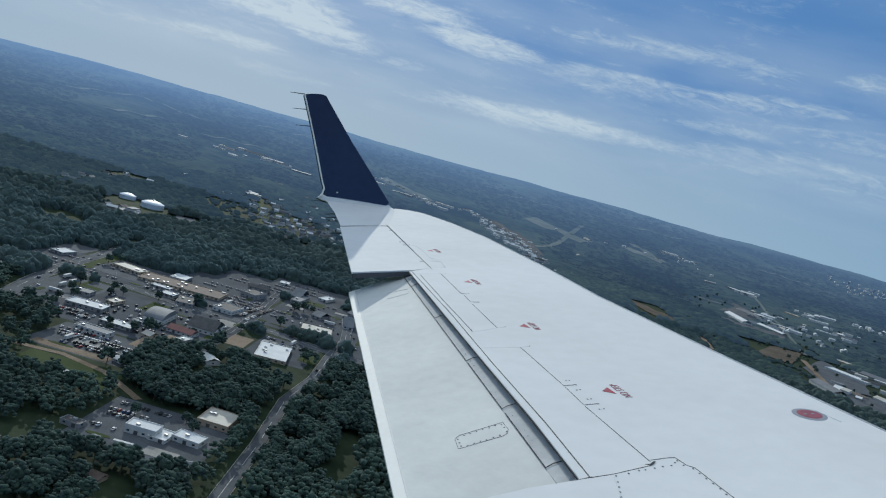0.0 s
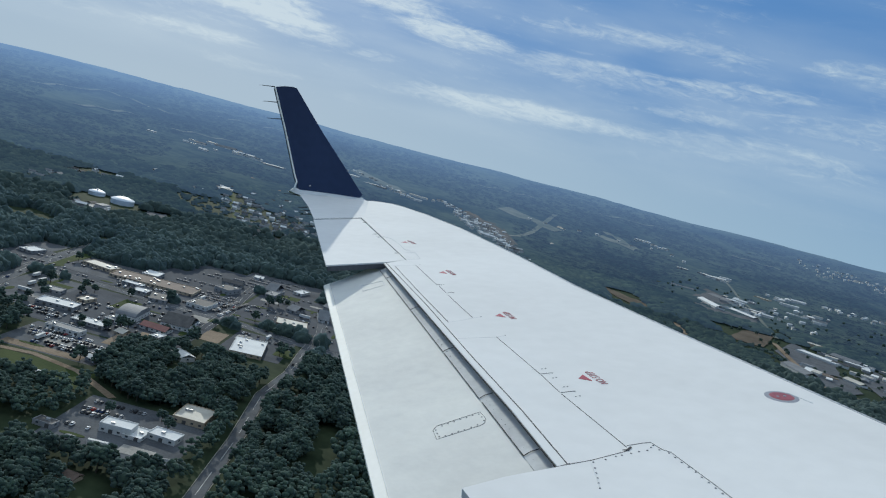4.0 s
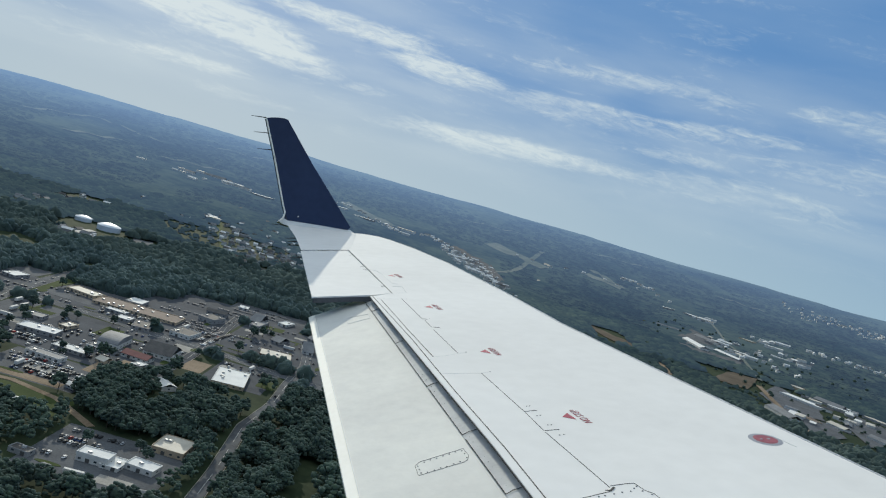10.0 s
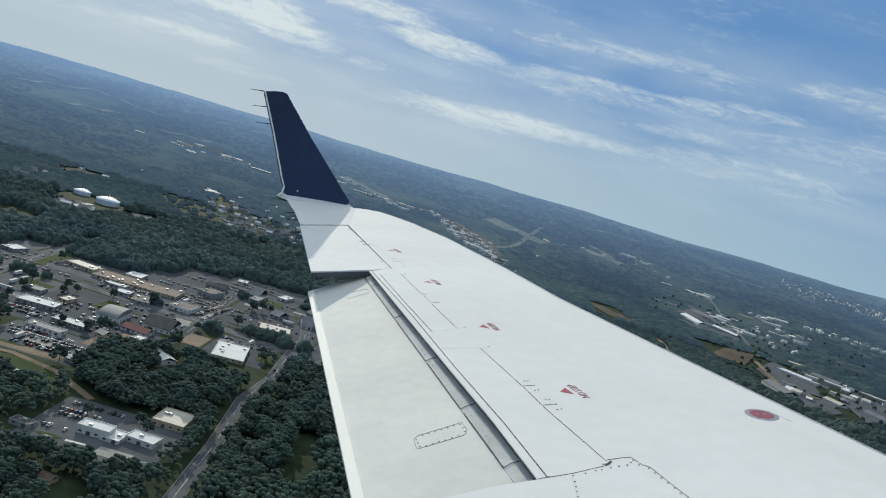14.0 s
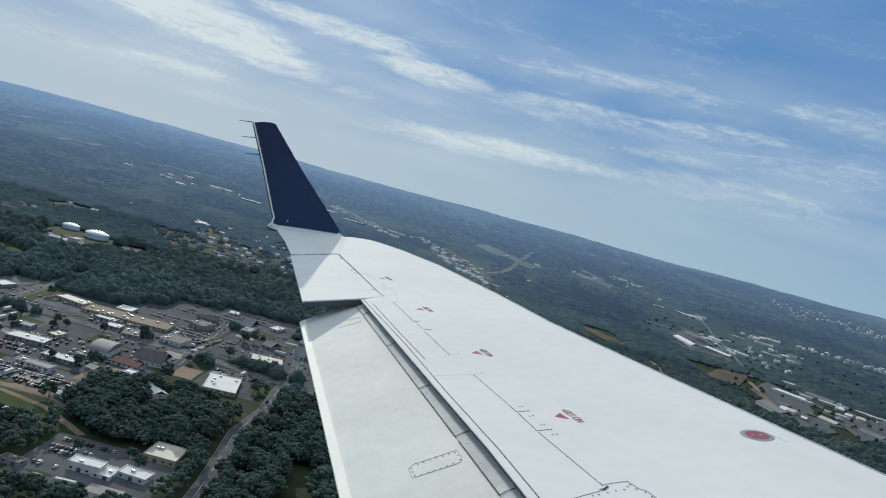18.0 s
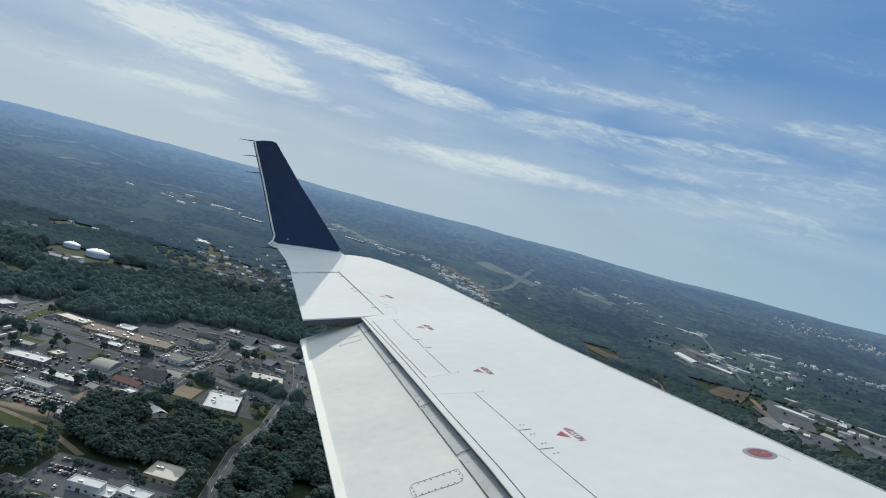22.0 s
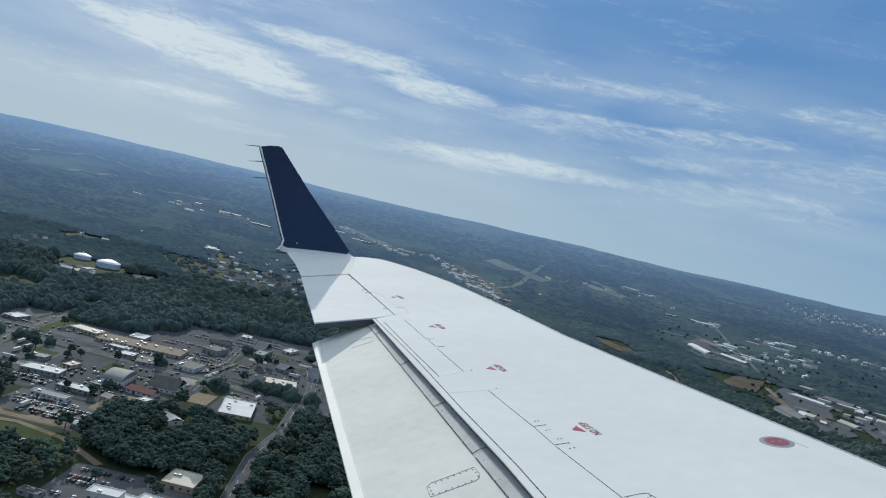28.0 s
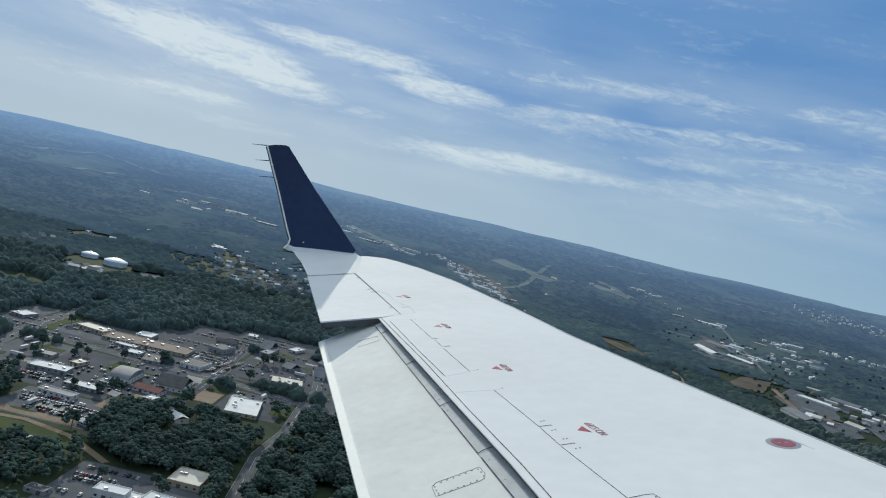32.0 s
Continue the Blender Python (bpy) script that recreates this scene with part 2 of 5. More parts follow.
# emission in these four puts air haze into the surface
EDGE_CANOPY = haze_glow_material("haze_glow_near_woods", (0.018, 0.033, 0.025), (0.058, 0.078, 0.052), 0.42)
FAR_CANOPY = haze_glow_material("backdrop_woods", (0.014, 0.027, 0.020), (0.056, 0.076, 0.046), 0.80)
# bluer sheen tint imitates the air over the woods
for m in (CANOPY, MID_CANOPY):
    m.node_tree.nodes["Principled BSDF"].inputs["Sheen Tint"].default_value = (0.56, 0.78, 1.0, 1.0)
HILLS = haze_glow_material("haze_glow_hills", (0.008, 0.018, 0.014), (0.056, 0.072, 0.044), 0.80)
HAZED_FIELD = haze_glow_material("haze_glow_field", (0.085, 0.095, 0.060), (0.170, 0.170, 0.120), 0.80)
# blue sheen lifts the dark leaves as haze would
LEAVES = material("leaves", (0.020, 0.036, 0.023), (0.052, 0.078, 0.043), rough=0.95, scale=0.12, fine=0.9, sheen=0.13, spec=0.02, vary=0.28, bump=1.0, bump_scale=1.5, contrast=(0.36, 0.66))
BARK = material("bark", (0.05, 0.038, 0.028), (0.11, 0.085, 0.06), rough=0.9, scale=2, fine=12)
ROOF_WHITE = material("white_membrane_roof", (0.58, 0.59, 0.58), (0.74, 0.74, 0.72), spec=0.15, rough=0.8, scale=0.08, fine=0.8)
ROOF_TAN = material("tan_roof", (0.42, 0.39, 0.33), (0.55, 0.52, 0.45), rough=0.75, scale=0.1, fine=1.0)
ROOF_GREY = material("grey_metal_roof", (0.13, 0.14, 0.15), (0.22, 0.23, 0.24), rough=0.75, scale=0.1, fine=1.2, spec=0.2)
ROOF_DARK = material("dark_shingle_roof", (0.055, 0.054, 0.054), (0.11, 0.105, 0.10), rough=0.85, scale=0.2, fine=2.0)
ROOF_BROWN = material("brown_roof", (0.085, 0.060, 0.048), (0.14, 0.10, 0.08), rough=0.85, scale=0.15, fine=1.5)
ROOF_RED = material("red_roof", (0.13, 0.040, 0.038), (0.20, 0.065, 0.060), rough=0.7, scale=0.2, fine=2.0)
WALL_GREY = material("grey_wall", (0.20, 0.205, 0.21), (0.30, 0.30, 0.30), rough=0.85, scale=0.3, fine=2.0)
WALL_WHITE = material("white_wall", (0.46, 0.46, 0.45), (0.60, 0.60, 0.57), rough=0.8, scale=0.3, fine=2.0)
WALL_TAN = material("tan_wall", (0.34, 0.27, 0.19), (0.46, 0.38, 0.28), rough=0.85, scale=0.3, fine=2.0)
WINDOW = material("window_glass", (0.02, 0.025, 0.03), (0.05, 0.06, 0.07), rough=0.5, scale=1, fine=5, spec=0.25)
UNIT = material("roof_unit_steel", (0.35, 0.36, 0.36), (0.5, 0.5, 0.5), rough=0.5, metal=0.3, fine=6)
RUBBER = material("tyre_rubber", (0.015, 0.015, 0.016), (0.03, 0.03, 0.03), rough=0.9, fine=20)
TANK = material("tank_white", (0.46, 0.53, 0.61), (0.58, 0.64, 0.71), rough=0.45, scale=0.1, fine=1)
WATER = material("river_water", (0.035, 0.05, 0.055), (0.06, 0.08, 0.085), rough=0.12, scale=0.02, fine=0.3, spec=0.8, coords="World")
CAR_PAINTS = [material(n, a, b, rough=0.65, spec=0.2, fine=8) for n, a, b in (
    ("white_car_paint", (0.68, 0.68, 0.67), (0.76, 0.76, 0.75)), ("silver_car_paint", (0.36, 0.37, 0.38), (0.46, 0.47, 0.48)),
    ("black_car_paint", (0.012, 0.012, 0.014), (0.03, 0.03, 0.033)), ("grey_car_paint", (0.10, 0.105, 0.11), (0.16, 0.165, 0.17)),
    ("blue_car_paint", (0.025, 0.05, 0.14), (0.05, 0.09, 0.2)), ("red_car_paint", (0.25, 0.02, 0.02), (0.36, 0.04, 0.035)))]


# ---- helpers for meshes ----
def mesh_of(name, bm, mat, smooth=False):
    me = bpy.data.meshes.new(name)
    bm.normal_update()
    bm.to_mesh(me)
    bm.free()
    me.materials.append(mat)
    if smooth:
        me.shade_smooth()
    return me


def part(name, bm, mat, parent, label="", smooth=False):
    ob = new(name, mesh_of(name, bm, mat, smooth) if isinstance(bm, bmesh.types.BMesh) else bm)
    ob.parent = parent
    if label:
        ob["label"] = label
    return ob


def thing(name, m, label, category, group="", kind=""):
    ob = new(name)
    ob.matrix_world = m
    ob.empty_display_size = 0.1
    return tagged(ob, label, category, group, kind)


def add_box(bm, x0, y0, z0, x1, y1, z1):
    vs = [bm.verts.new((x, y, z)) for z in (z0, z1) for x, y in ((x0, y0), (x1, y0), (x1, y1), (x0, y1))]
    for f in ((3, 2, 1, 0), (4, 5, 6, 7), (0, 1, 5, 4), (1, 2, 6, 5), (2, 3, 7, 6), (3, 0, 4, 7)):
        bm.faces.new([vs[i] for i in f])
    return vs


def box(x0, y0, z0, x1, y1, z1, bevel=0.0):
    bm = bmesh.new()
    add_box(bm, x0, y0, z0, x1, y1, z1)
    if bevel:
        bmesh.ops.bevel(bm, geom=bm.edges[:], offset=bevel, segments=2, affect="EDGES")
    return bm


def prism(points, lift, down):
    """A slab whose upper outline is given in x, y (and z), with its lower side moved by the vector down."""
    bm = bmesh.new()
    top = [bm.verts.new((p[0], p[1], (p[2] if len(p) > 2 else 0.0) + lift)) for p in points]
    low = [bm.verts.new(v.co + Vector(down)) for v in top]
    n = len(top)
    faces = [bm.faces.new(top), bm.faces.new(low[::-1])]
    for i in range(n):
        bm.faces.new((top[i], low[i], low[(i + 1) % n], top[(i + 1) % n]))
    bmesh.ops.recalc_face_normals(bm, faces=bm.faces[:])
    return bm


def ribbon(points, width, lift, thick=0.002):
    """A thin strip along a line on the skin."""
    bm = bmesh.new()
    ps = [Vector((p[0], p[1], p[2] if len(p) > 2 else 0.0)) for p in points]
    rings = []
    for i, p in enumerate(ps):
        d = (ps[min(i + 1, len(ps) - 1)] - ps[max(i - 1, 0)]).normalized()
        side = Vector((-d.y, d.x, 0)).normalized() * width / 2
        up = Vector((0, 0, lift))
        rings.append([bm.verts.new(p + up + side), bm.verts.new(p + up - side),
                      bm.verts.new(p + up - side - Vector((0, 0, thick))), bm.verts.new(p + up + side - Vector((0, 0, thick)))])
    for a, b in zip(rings, rings[1:]):
        for k in range(4):
            bm.faces.new((a[k], b[k], b[(k + 1) % 4], a[(k + 1) % 4]))
    for r in (rings[0], rings[-1]):
        bm.faces.new(r)
    bmesh.ops.recalc_face_normals(bm, faces=bm.faces[:])
    return bm


def strip_loft(lines):
    """A smooth sheet through lines that have the same number of points."""
    bm = bmesh.new()
    rows = [[bm.verts.new(p) for p in line] for line in lines]
    for a, b in zip(rows, rows[1:]):
        for i in range(len(a) - 1):
            bm.faces.new((a[i], a[i + 1], b[i + 1], b[i]))
    return bm


def disc(radius, height, n=8):
    bm = bmesh.new()
    bmesh.ops.create_cone(bm, cap_ends=True, segments=n, radius1=radius, radius2=radius * 0.8, depth=height)
    return bm


def rod(a, b, r0, r1, n=6):
    a, b = Vector(a), Vector(b)
    bm = bmesh.new()
    bmesh.ops.create_cone(bm, cap_ends=True, segments=n, radius1=r0, radius2=r1, depth=(b - a).length)
    turn = (b - a).to_track_quat("Z", "Y").to_matrix().to_4x4()
    bmesh.ops.transform(bm, matrix=Matrix.Translation((a + b) / 2) @ turn, verts=bm.verts[:])
    return bm


def letters(words, size):
    cu = bpy.data.curves.new("letters", "FONT")
    cu.body, cu.size, cu.extrude, cu.align_x = words, size, 0.0008, "LEFT"
    cu.offset = -0.0012
    ob = bpy.data.objects.new("letters", cu)
    scene.collection.objects.link(ob)
    me = bpy.data.meshes.new_from_object(ob.evaluated_get(bpy.context.evaluated_depsgraph_get()))
    bpy.data.objects.remove(ob)
    me.materials.clear()
    me.materials.append(RED_MARK)
    return me


# ---- the wing: x ahead, y outboard, z up from the skin's plane ----
AILERON = [(3.043, 7.476), (3.539, 7.467), (2.965, 5.443), (2.778, 5.401), (2.308, 5.415)]
LEAD = [(4.241, 8.775), (4.318, 8.752), (4.381, 8.658), (4.445, 8.493), (4.449, 8.221), (4.411, 7.635), (4.282, 6.738), (3.983, 5.381), (3.718,
    4.338), (3.498, 3.141), (3.379, 2.438), (3.263, 1.753), (3.210, 1.435)]
GAP_EDGE = [(2.741, 5.356), (2.357, 4.083), (2.101, 3.229), (1.901, 2.551), (1.736, 2.040)]
FAIR = [(1.351, 2.041), (1.530, 2.052), (1.777, 2.037), (1.869, 2.028), (2.043, 2.038), (2.077, 2.076), (2.181, 2.062), (2.173, 1.996), (2.185,
    1.966), (2.123, 1.702), (2.041, 1.434)]
NOSE = [(2.740, 5.440), (1.747, 2.222)]
FLAP = [(2.354, 5.557, -0.183), (2.472, 5.543, -0.148), (2.750, 5.556, -0.068), (2.740, 5.440, -0.060), (2.625, 4.908, -0.046), (2.258, 3.787,
    -0.052), (2.051, 3.130, -0.053), (1.904, 2.637, -0.052), (1.739, 2.195, -0.060), (1.587, 1.736, -0.063), (1.195, 2.166, -0.216), (1.309, 2.501,
    -0.213)]
FLAP_NORMAL = (-0.2794, 0.0862, 0.9563)
FLAP_HATCH = [(1.672, 2.767, -0.131), (1.700, 2.783, -0.124), (1.873, 2.728, -0.069), (1.853, 2.655, -0.068), (1.829, 2.625, -0.072), (1.808, 2.622,
    -0.078), (1.645, 2.679, -0.131), (1.641, 2.685, -0.133)]
FLAP_HATCH_FAR = [(2.472, 5.166, -0.113), (2.482, 5.180, -0.112), (2.598, 5.110, -0.072), (2.603, 5.094, -0.070), (2.568, 5.000, -0.071), (2.555, 4.995, -0.074), (2.432, 5.036, -0.113), (2.428, 5.048, -0.116)]
FLAP_SCREWS = [(1.679, 2.756, -0.128), (1.713, 2.764, -0.119), (1.738, 2.759, -0.111), (1.762, 2.749, -0.103), (1.788, 2.744, -0.095), (1.812, 2.734,
    -0.087), (1.838, 2.729, -0.079), (1.859, 2.715, -0.072), (1.852, 2.682, -0.071), (1.838, 2.644, -0.071), (1.803, 2.638, -0.081), (1.777, 2.644,
    -0.089), (1.750, 2.651, -0.098), (1.728, 2.661, -0.105), (1.702, 2.666, -0.113), (1.676, 2.674, -0.121), (1.658, 2.692, -0.128), (1.668, 2.724,
    -0.128)]
SEAM_AIL_SEAM = [(3.061, 7.528), (3.570, 7.521), (2.964, 5.432)]
SEAM_AIL_END = [(2.773, 5.392), (2.970, 5.442), (3.096, 5.442)]
SEAM_SP1_FRONT = [(2.941, 5.237), (2.761, 4.626)]
SEAM_SP1_FRONT_B = [(2.755, 4.577), (2.701, 4.398)]
SEAM_SP1_FRONT_C = [(2.680, 4.341), (2.529, 3.817)]
SEAM_SP1_TOP = [(2.737, 5.275), (2.975, 5.230)]
SEAM_SP1_IN = [(2.348, 3.783), (2.436, 3.788), (2.512, 3.809), (2.584, 3.814)]
SEAM_SP1_AFT = [(2.769, 5.229), (2.526, 4.409), (2.348, 3.783)]
SEAM_SP2_OUT = [(2.225, 3.492), (2.437, 3.441), (2.497, 3.449)]
SEAM_SP2_A = [(2.437, 3.441), (2.285, 2.869)]
SEAM_SP2_H1 = [(2.282, 2.865), (2.349, 2.859)]
SEAM_SP2_B = [(2.280, 2.850), (2.215, 2.635)]
SEAM_SP2_H2 = [(2.216, 2.631), (2.287, 2.624)]
SEAM_SP2_C = [(2.209, 2.616), (2.077, 2.076)]
SEAM_HOOK1 = [(2.761, 4.626), (2.791, 4.602)]
SEAM_HOOK2 = [(2.712, 4.395), (2.752, 4.385)]
SEAM_LIP = [(2.767, 5.372), (2.420, 4.147), (2.136, 3.218), (1.934, 2.520), (1.780, 2.041)]
SEAM_FAIR_A = [(1.779, 2.039), (1.873, 2.032), (2.044, 2.040)]
SEAM_FAIR_B = [(2.077, 2.076), (2.147, 2.070), (2.181, 2.062), (2.173, 1.996), (2.185, 1.966), (2.123, 1.702), (2.055, 1.446)]
SEAM_RIVL = [(1.854, 2.011), (1.804, 1.930), (1.758, 1.854)]
NOSE_RIVETS = [(2.086, 3.274), (2.061, 3.202), (2.051, 3.145), (2.024, 3.071), (2.002, 3.007), (1.985, 2.950), (1.968, 2.896), (1.951, 2.843), (1.935,
    2.791), (1.916, 2.736), (1.903, 2.686), (1.930, 2.663), (1.870, 2.582), (1.853, 2.533), (1.841, 2.484), (1.824, 2.426), (1.808, 2.376), (1.791,
    2.323), (1.776, 2.270), (1.760, 2.220), (1.789, 2.209), (1.903, 2.582), (2.113, 3.385), (2.135, 3.455), (2.169, 3.565), (2.198, 3.651)]
FAIR_SCREWS = [(1.868, 2.017), (1.923, 2.016), (1.974, 2.021), (2.001, 2.019), (2.043, 2.018), (2.081, 2.018), (2.117, 2.013), (2.148, 2.027), (2.169,
    2.037), (2.161, 1.998), (2.173, 1.963), (2.166, 1.926), (2.156, 1.886), (2.149, 1.848), (2.141, 1.809), (2.129, 1.771), (2.120, 1.733), (2.109,
    1.694), (2.099, 1.657), (1.842, 1.978), (1.820, 1.946), (1.798, 1.915), (1.777, 1.885), (1.756, 1.855)]
HINGE_DOTS = [(2.338, 2.921), (2.356, 2.920), (2.304, 2.797), (2.324, 2.798), (2.276, 2.684), (2.293, 2.681), (2.246, 2.567), (2.268, 2.566), (2.346,
    2.856), (2.285, 2.621), (2.588, 3.820), (2.497, 3.449), (2.748, 4.379), (2.811, 4.614), (2.975, 5.230), (2.143, 2.066)]
wing = thing("aeroplane_wing", pose(0.2354, 0.0804, 218.826, -3.0618, -11.5690, 33.8011),
             "white jet wing with navy winglet and lowered flap", "aeroplane wing")
THICK = (0, 0, -0.014)
inset = [(x - 0.030, y - 0.02) for x, y in LEAD]
TIP_TE, TIP_LE = (3.394, 8.776, 0.087), (4.164, 8.676, 0.020)
skin_line = inset + [(3.16, 0.9), (1.6, 0.9), (1.74, 1.9)] + GAP_EDGE[::-1] + [(2.970, 5.446), (3.552, 7.475)]
part("upper_skin", prism(skin_line, 0, THICK), WING_PAINT, wing, "glossy white painted upper skin")
part("aileron", prism(AILERON, 0, (0, 0, -0.012)), WING_PAINT, wing)
part("lower_skin", prism([(x - 0.10, y) for x, y in LEAD[3:]] + [(3.0, 0.9), (1.9, 0.9)] + [(x + 0.13, y) for x, y in GAP_EDGE[::-1]] + [(3.2, 7.0)], -0.10, (0, 0, -0.06)), WING_PAINT, wing)
# the wing's end, which sweeps up into the winglet
a0, a1 = Vector((3.061, 7.505, 0)), Vector((3.565, 7.490, 0))
patch = []
for i in range(9):
    v = i / 8
    left = a0.lerp(Vector((3.33, 8.35, 0.012)), v * 2) if v < 0.5 else Vector((3.33, 8.35, 0.012)).lerp(Vector(TIP_TE), v * 2 - 1)
    right = a1.lerp(Vector(TIP_LE), v)
    row = []
    for k in range(9):
        p = left.lerp(right, k / 8)
        row.append(p)
    row.append(right + Vector((0.045, -0.022, -0.008 - right.z)))
    patch.append(row)
part("wing_tip", strip_loft(patch), WING_PAINT, wing, smooth=True)
part("wing_tip_underside", prism([(3.27, 7.50), (3.56, 7.49), (4.10, 8.60), (3.66, 8.66)], -0.03, (0, 0, -0.08)), WING_PAINT, wing)
# rounded leading edge
profile = [(-0.006, 0.0015), (0.012, -0.004), (0.026, -0.018), (0.030, -0.045), (0.020, -0.085), (-0.02, -0.125), (-0.10, -0.15)]
part("leading_edge", strip_loft([[(x + dx, y + dx * 0.25, dz) for x, y in inset] for dx, dz in profile]), LEAD_METAL, wing, "bare polished metal leading edge", smooth=True)
part("leading_edge_seam", ribbon([(x - 0.012, y - 0.004) for x, y in inset[2:]], 0.007, 0.0015), EDGE_GREY, wing, "thin grey line behind the leading edge")
# the lip over the flap and the dark bay behind it
part("shroud_lip", ribbon([(x - 0.002, y) for x, y in GAP_EDGE], 0.004, -0.003, 0.006), SEAM, wing)
# near-black spar wall and floor sheet behind the slot
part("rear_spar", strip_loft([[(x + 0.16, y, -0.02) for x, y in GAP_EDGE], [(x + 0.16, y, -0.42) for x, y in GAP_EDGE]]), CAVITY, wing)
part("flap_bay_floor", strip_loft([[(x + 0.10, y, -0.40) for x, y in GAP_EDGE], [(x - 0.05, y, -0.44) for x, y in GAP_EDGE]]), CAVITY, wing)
# thin dark grey plate at the aileron's inboard end
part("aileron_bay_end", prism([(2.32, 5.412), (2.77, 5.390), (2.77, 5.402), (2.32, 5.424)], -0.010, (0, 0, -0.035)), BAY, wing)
part("root_rib", box(1.75, 0.885, -0.16, 3.10, 0.90, -0.005), WING_PAINT, wing)
# inboard fairing over the flap's end
part("root_fairing", prism(FAIR + [(1.95, 0.8), (1.1, 0.8)], 0.006, (0, 0, -0.03)), WING_PAINT, wing)

flap = part("flap", prism(FLAP, 0, tuple(-0.05 * v for v in FLAP_NORMAL)), FLAP_PAINT, wing, "white flap lowered for take-off")
# the bevelled strip along the flap's trailing edge, its sunlit brightness put into the colour
outer = [Vector((2.354, 5.557, -0.183)).lerp(Vector((1.290, 2.526, -0.221)), k / 8) for k in range(9)] + [Vector((1.170, 2.196, -0.226))]
part("trailing_edge", strip_loft([[p + Vector((0, 0, -0.014)) for p in outer], outer, [p + Vector((0.040, -0.014, 0.0165)) for p in outer], [p + Vector((0.043, -0.015, 0.010)) for p in outer]]),
     BRIGHTENED_EDGE, flap, "bare trailing edge strip with sun brightness in its pale colour")
part("panel_seam", ribbon([p + Vector((0.044, -0.0155, 0.0145)) for p in outer], 0.003, 0.002), FAINT_SEAM, flap)
n0, n1 = Vector((*NOSE[0], -0.058)), Vector((*NOSE[1], -0.058))
n1 = n1 + (n1 - n0) * 0.14
nose_lines = []
for dx, dz in ((0, 0), (0.03, 0.012), (0.07, 0.018), (0.11, 0.012), (0.15, -0.03), (0.18, -0.10)):
    nose_lines.append([n0.lerp(n1, k / 12) + Vector((dx, dx * -0.1, dz)) for k in range(13)])
part("flap_nose", strip_loft(nose_lines), NOSE_PAINT, flap, "grey curved flap nose with riveted panels", smooth=True)
for k0, k1 in ((0.02, 0.10), (0.11, 0.36), (0.37, 0.61), (0.62, 0.81), (0.825, 0.985)):
    a, b = n0.lerp(n1, k0 / 1.14), n0.lerp(n1, k1 / 1.14)
    step = [Vector((0.0, 0, 0.001)), Vector((0.03, -0.003, 0.014)), Vector((0.07, -0.007, 0.020)), Vector((0.11, -0.011, 0.014))]
    part("nose_panel_seam", ribbon([b + s for s in step[::-1]] + [a + step[0]], 0.0036, 0.003), SEAM, flap)
part("flap_hatch_seam", ribbon(FLAP_HATCH + FLAP_HATCH[:1], 0.0011, 0.0012), SEAM, flap)
part("flap_hatch_seam", ribbon(FLAP_HATCH_FAR + FLAP_HATCH_FAR[:1], 0.0022, 0.002), FAINT_SEAM, flap)

for line, width, mat in ((SEAM_AIL_SEAM, 0.0055, SEAM), (SEAM_AIL_END, 0.003, FAINT_SEAM), (SEAM_SP1_FRONT, 0.0026, SEAM), (SEAM_SP1_FRONT_B, 0.0026, SEAM),
                         (SEAM_SP1_FRONT_C, 0.0026, SEAM), (SEAM_SP1_TOP, 0.003, FAINT_SEAM), (SEAM_SP1_IN, 0.0035, FAINT_SEAM), (SEAM_SP1_AFT, 0.0042, SEAM),
                         (SEAM_SP2_OUT, 0.003, FAINT_SEAM), (SEAM_SP2_A, 0.0022, SEAM), (SEAM_SP2_H1, 0.0026, SEAM), (SEAM_SP2_B, 0.0022, SEAM),
                         (SEAM_SP2_H2, 0.0026, SEAM), (SEAM_SP2_C, 0.0022, SEAM), (SEAM_HOOK1, 0.005, SEAM), (SEAM_HOOK2, 0.005, SEAM), (SEAM_LIP, 0.0042, SEAM)):
    part("panel_seam", ribbon(line, width, 0.0015 if mat == SEAM else 0.0006), mat, wing)
for line, width, mat in ((SEAM_FAIR_A, 0.0013, SEAM), (SEAM_FAIR_B, 0.0014, SEAM), (SEAM_RIVL, 0.003, FAINT_SEAM)):
    part("panel_seam", ribbon(line, width, 0.0075), mat, wing)

screw = mesh_of("screw", disc(0.0038, 0.002), SCREW)
for (x, y) in FAIR_SCREWS:
    part("screw", screw, None, wing).location = (x, y, 0.007)
for (x, y) in HINGE_DOTS:
    part("screw", screw, None, wing).location = (x, y, 0.0012)
for (x, y) in NOSE_RIVETS:
    part("screw", screw, None, flap).location = (x + 0.012, y, -0.050)
for p in FLAP_SCREWS:
    part("screw", screw, None, flap).location = Vector(p) + Vector(FLAP_NORMAL) * 0.001

for line, width, mat in (([(3.443, 7.209), (3.484, 7.206)], 0.009, SEAM), ([(3.240, 6.562), (3.307, 6.585)], 0.008, SEAM), ([(3.205, 6.422), (3.273, 6.415)], 0.008, SEAM), ([(3.009, 5.705), (3.045, 5.699)], 0.009, SEAM),
                         ([(3.283, 6.413), (3.297, 6.300), (3.228, 6.041), (3.162, 5.824), (3.186, 5.772)], 0.003, FAINT_SEAM), ([(3.106, 5.690), (3.181, 5.678), (3.092, 5.442)], 0.003, FAINT_SEAM)):
    part("hinge_mark" if mat == SEAM else "panel_seam", ribbon(line, width, 0.0018), mat, wing)
part("seal_notch", prism([(2.030, 2.052), (2.048, 2.038), (2.083, 2.056), (2.078, 2.062), (2.050, 2.048)], 0.009, (0, 0, -0.002)), SEAM, wing)
part("seal_block", ribbon([(1.728, 2.040), (1.790, 2.042)], 0.014, 0.004, 0.01), BAY, wing)
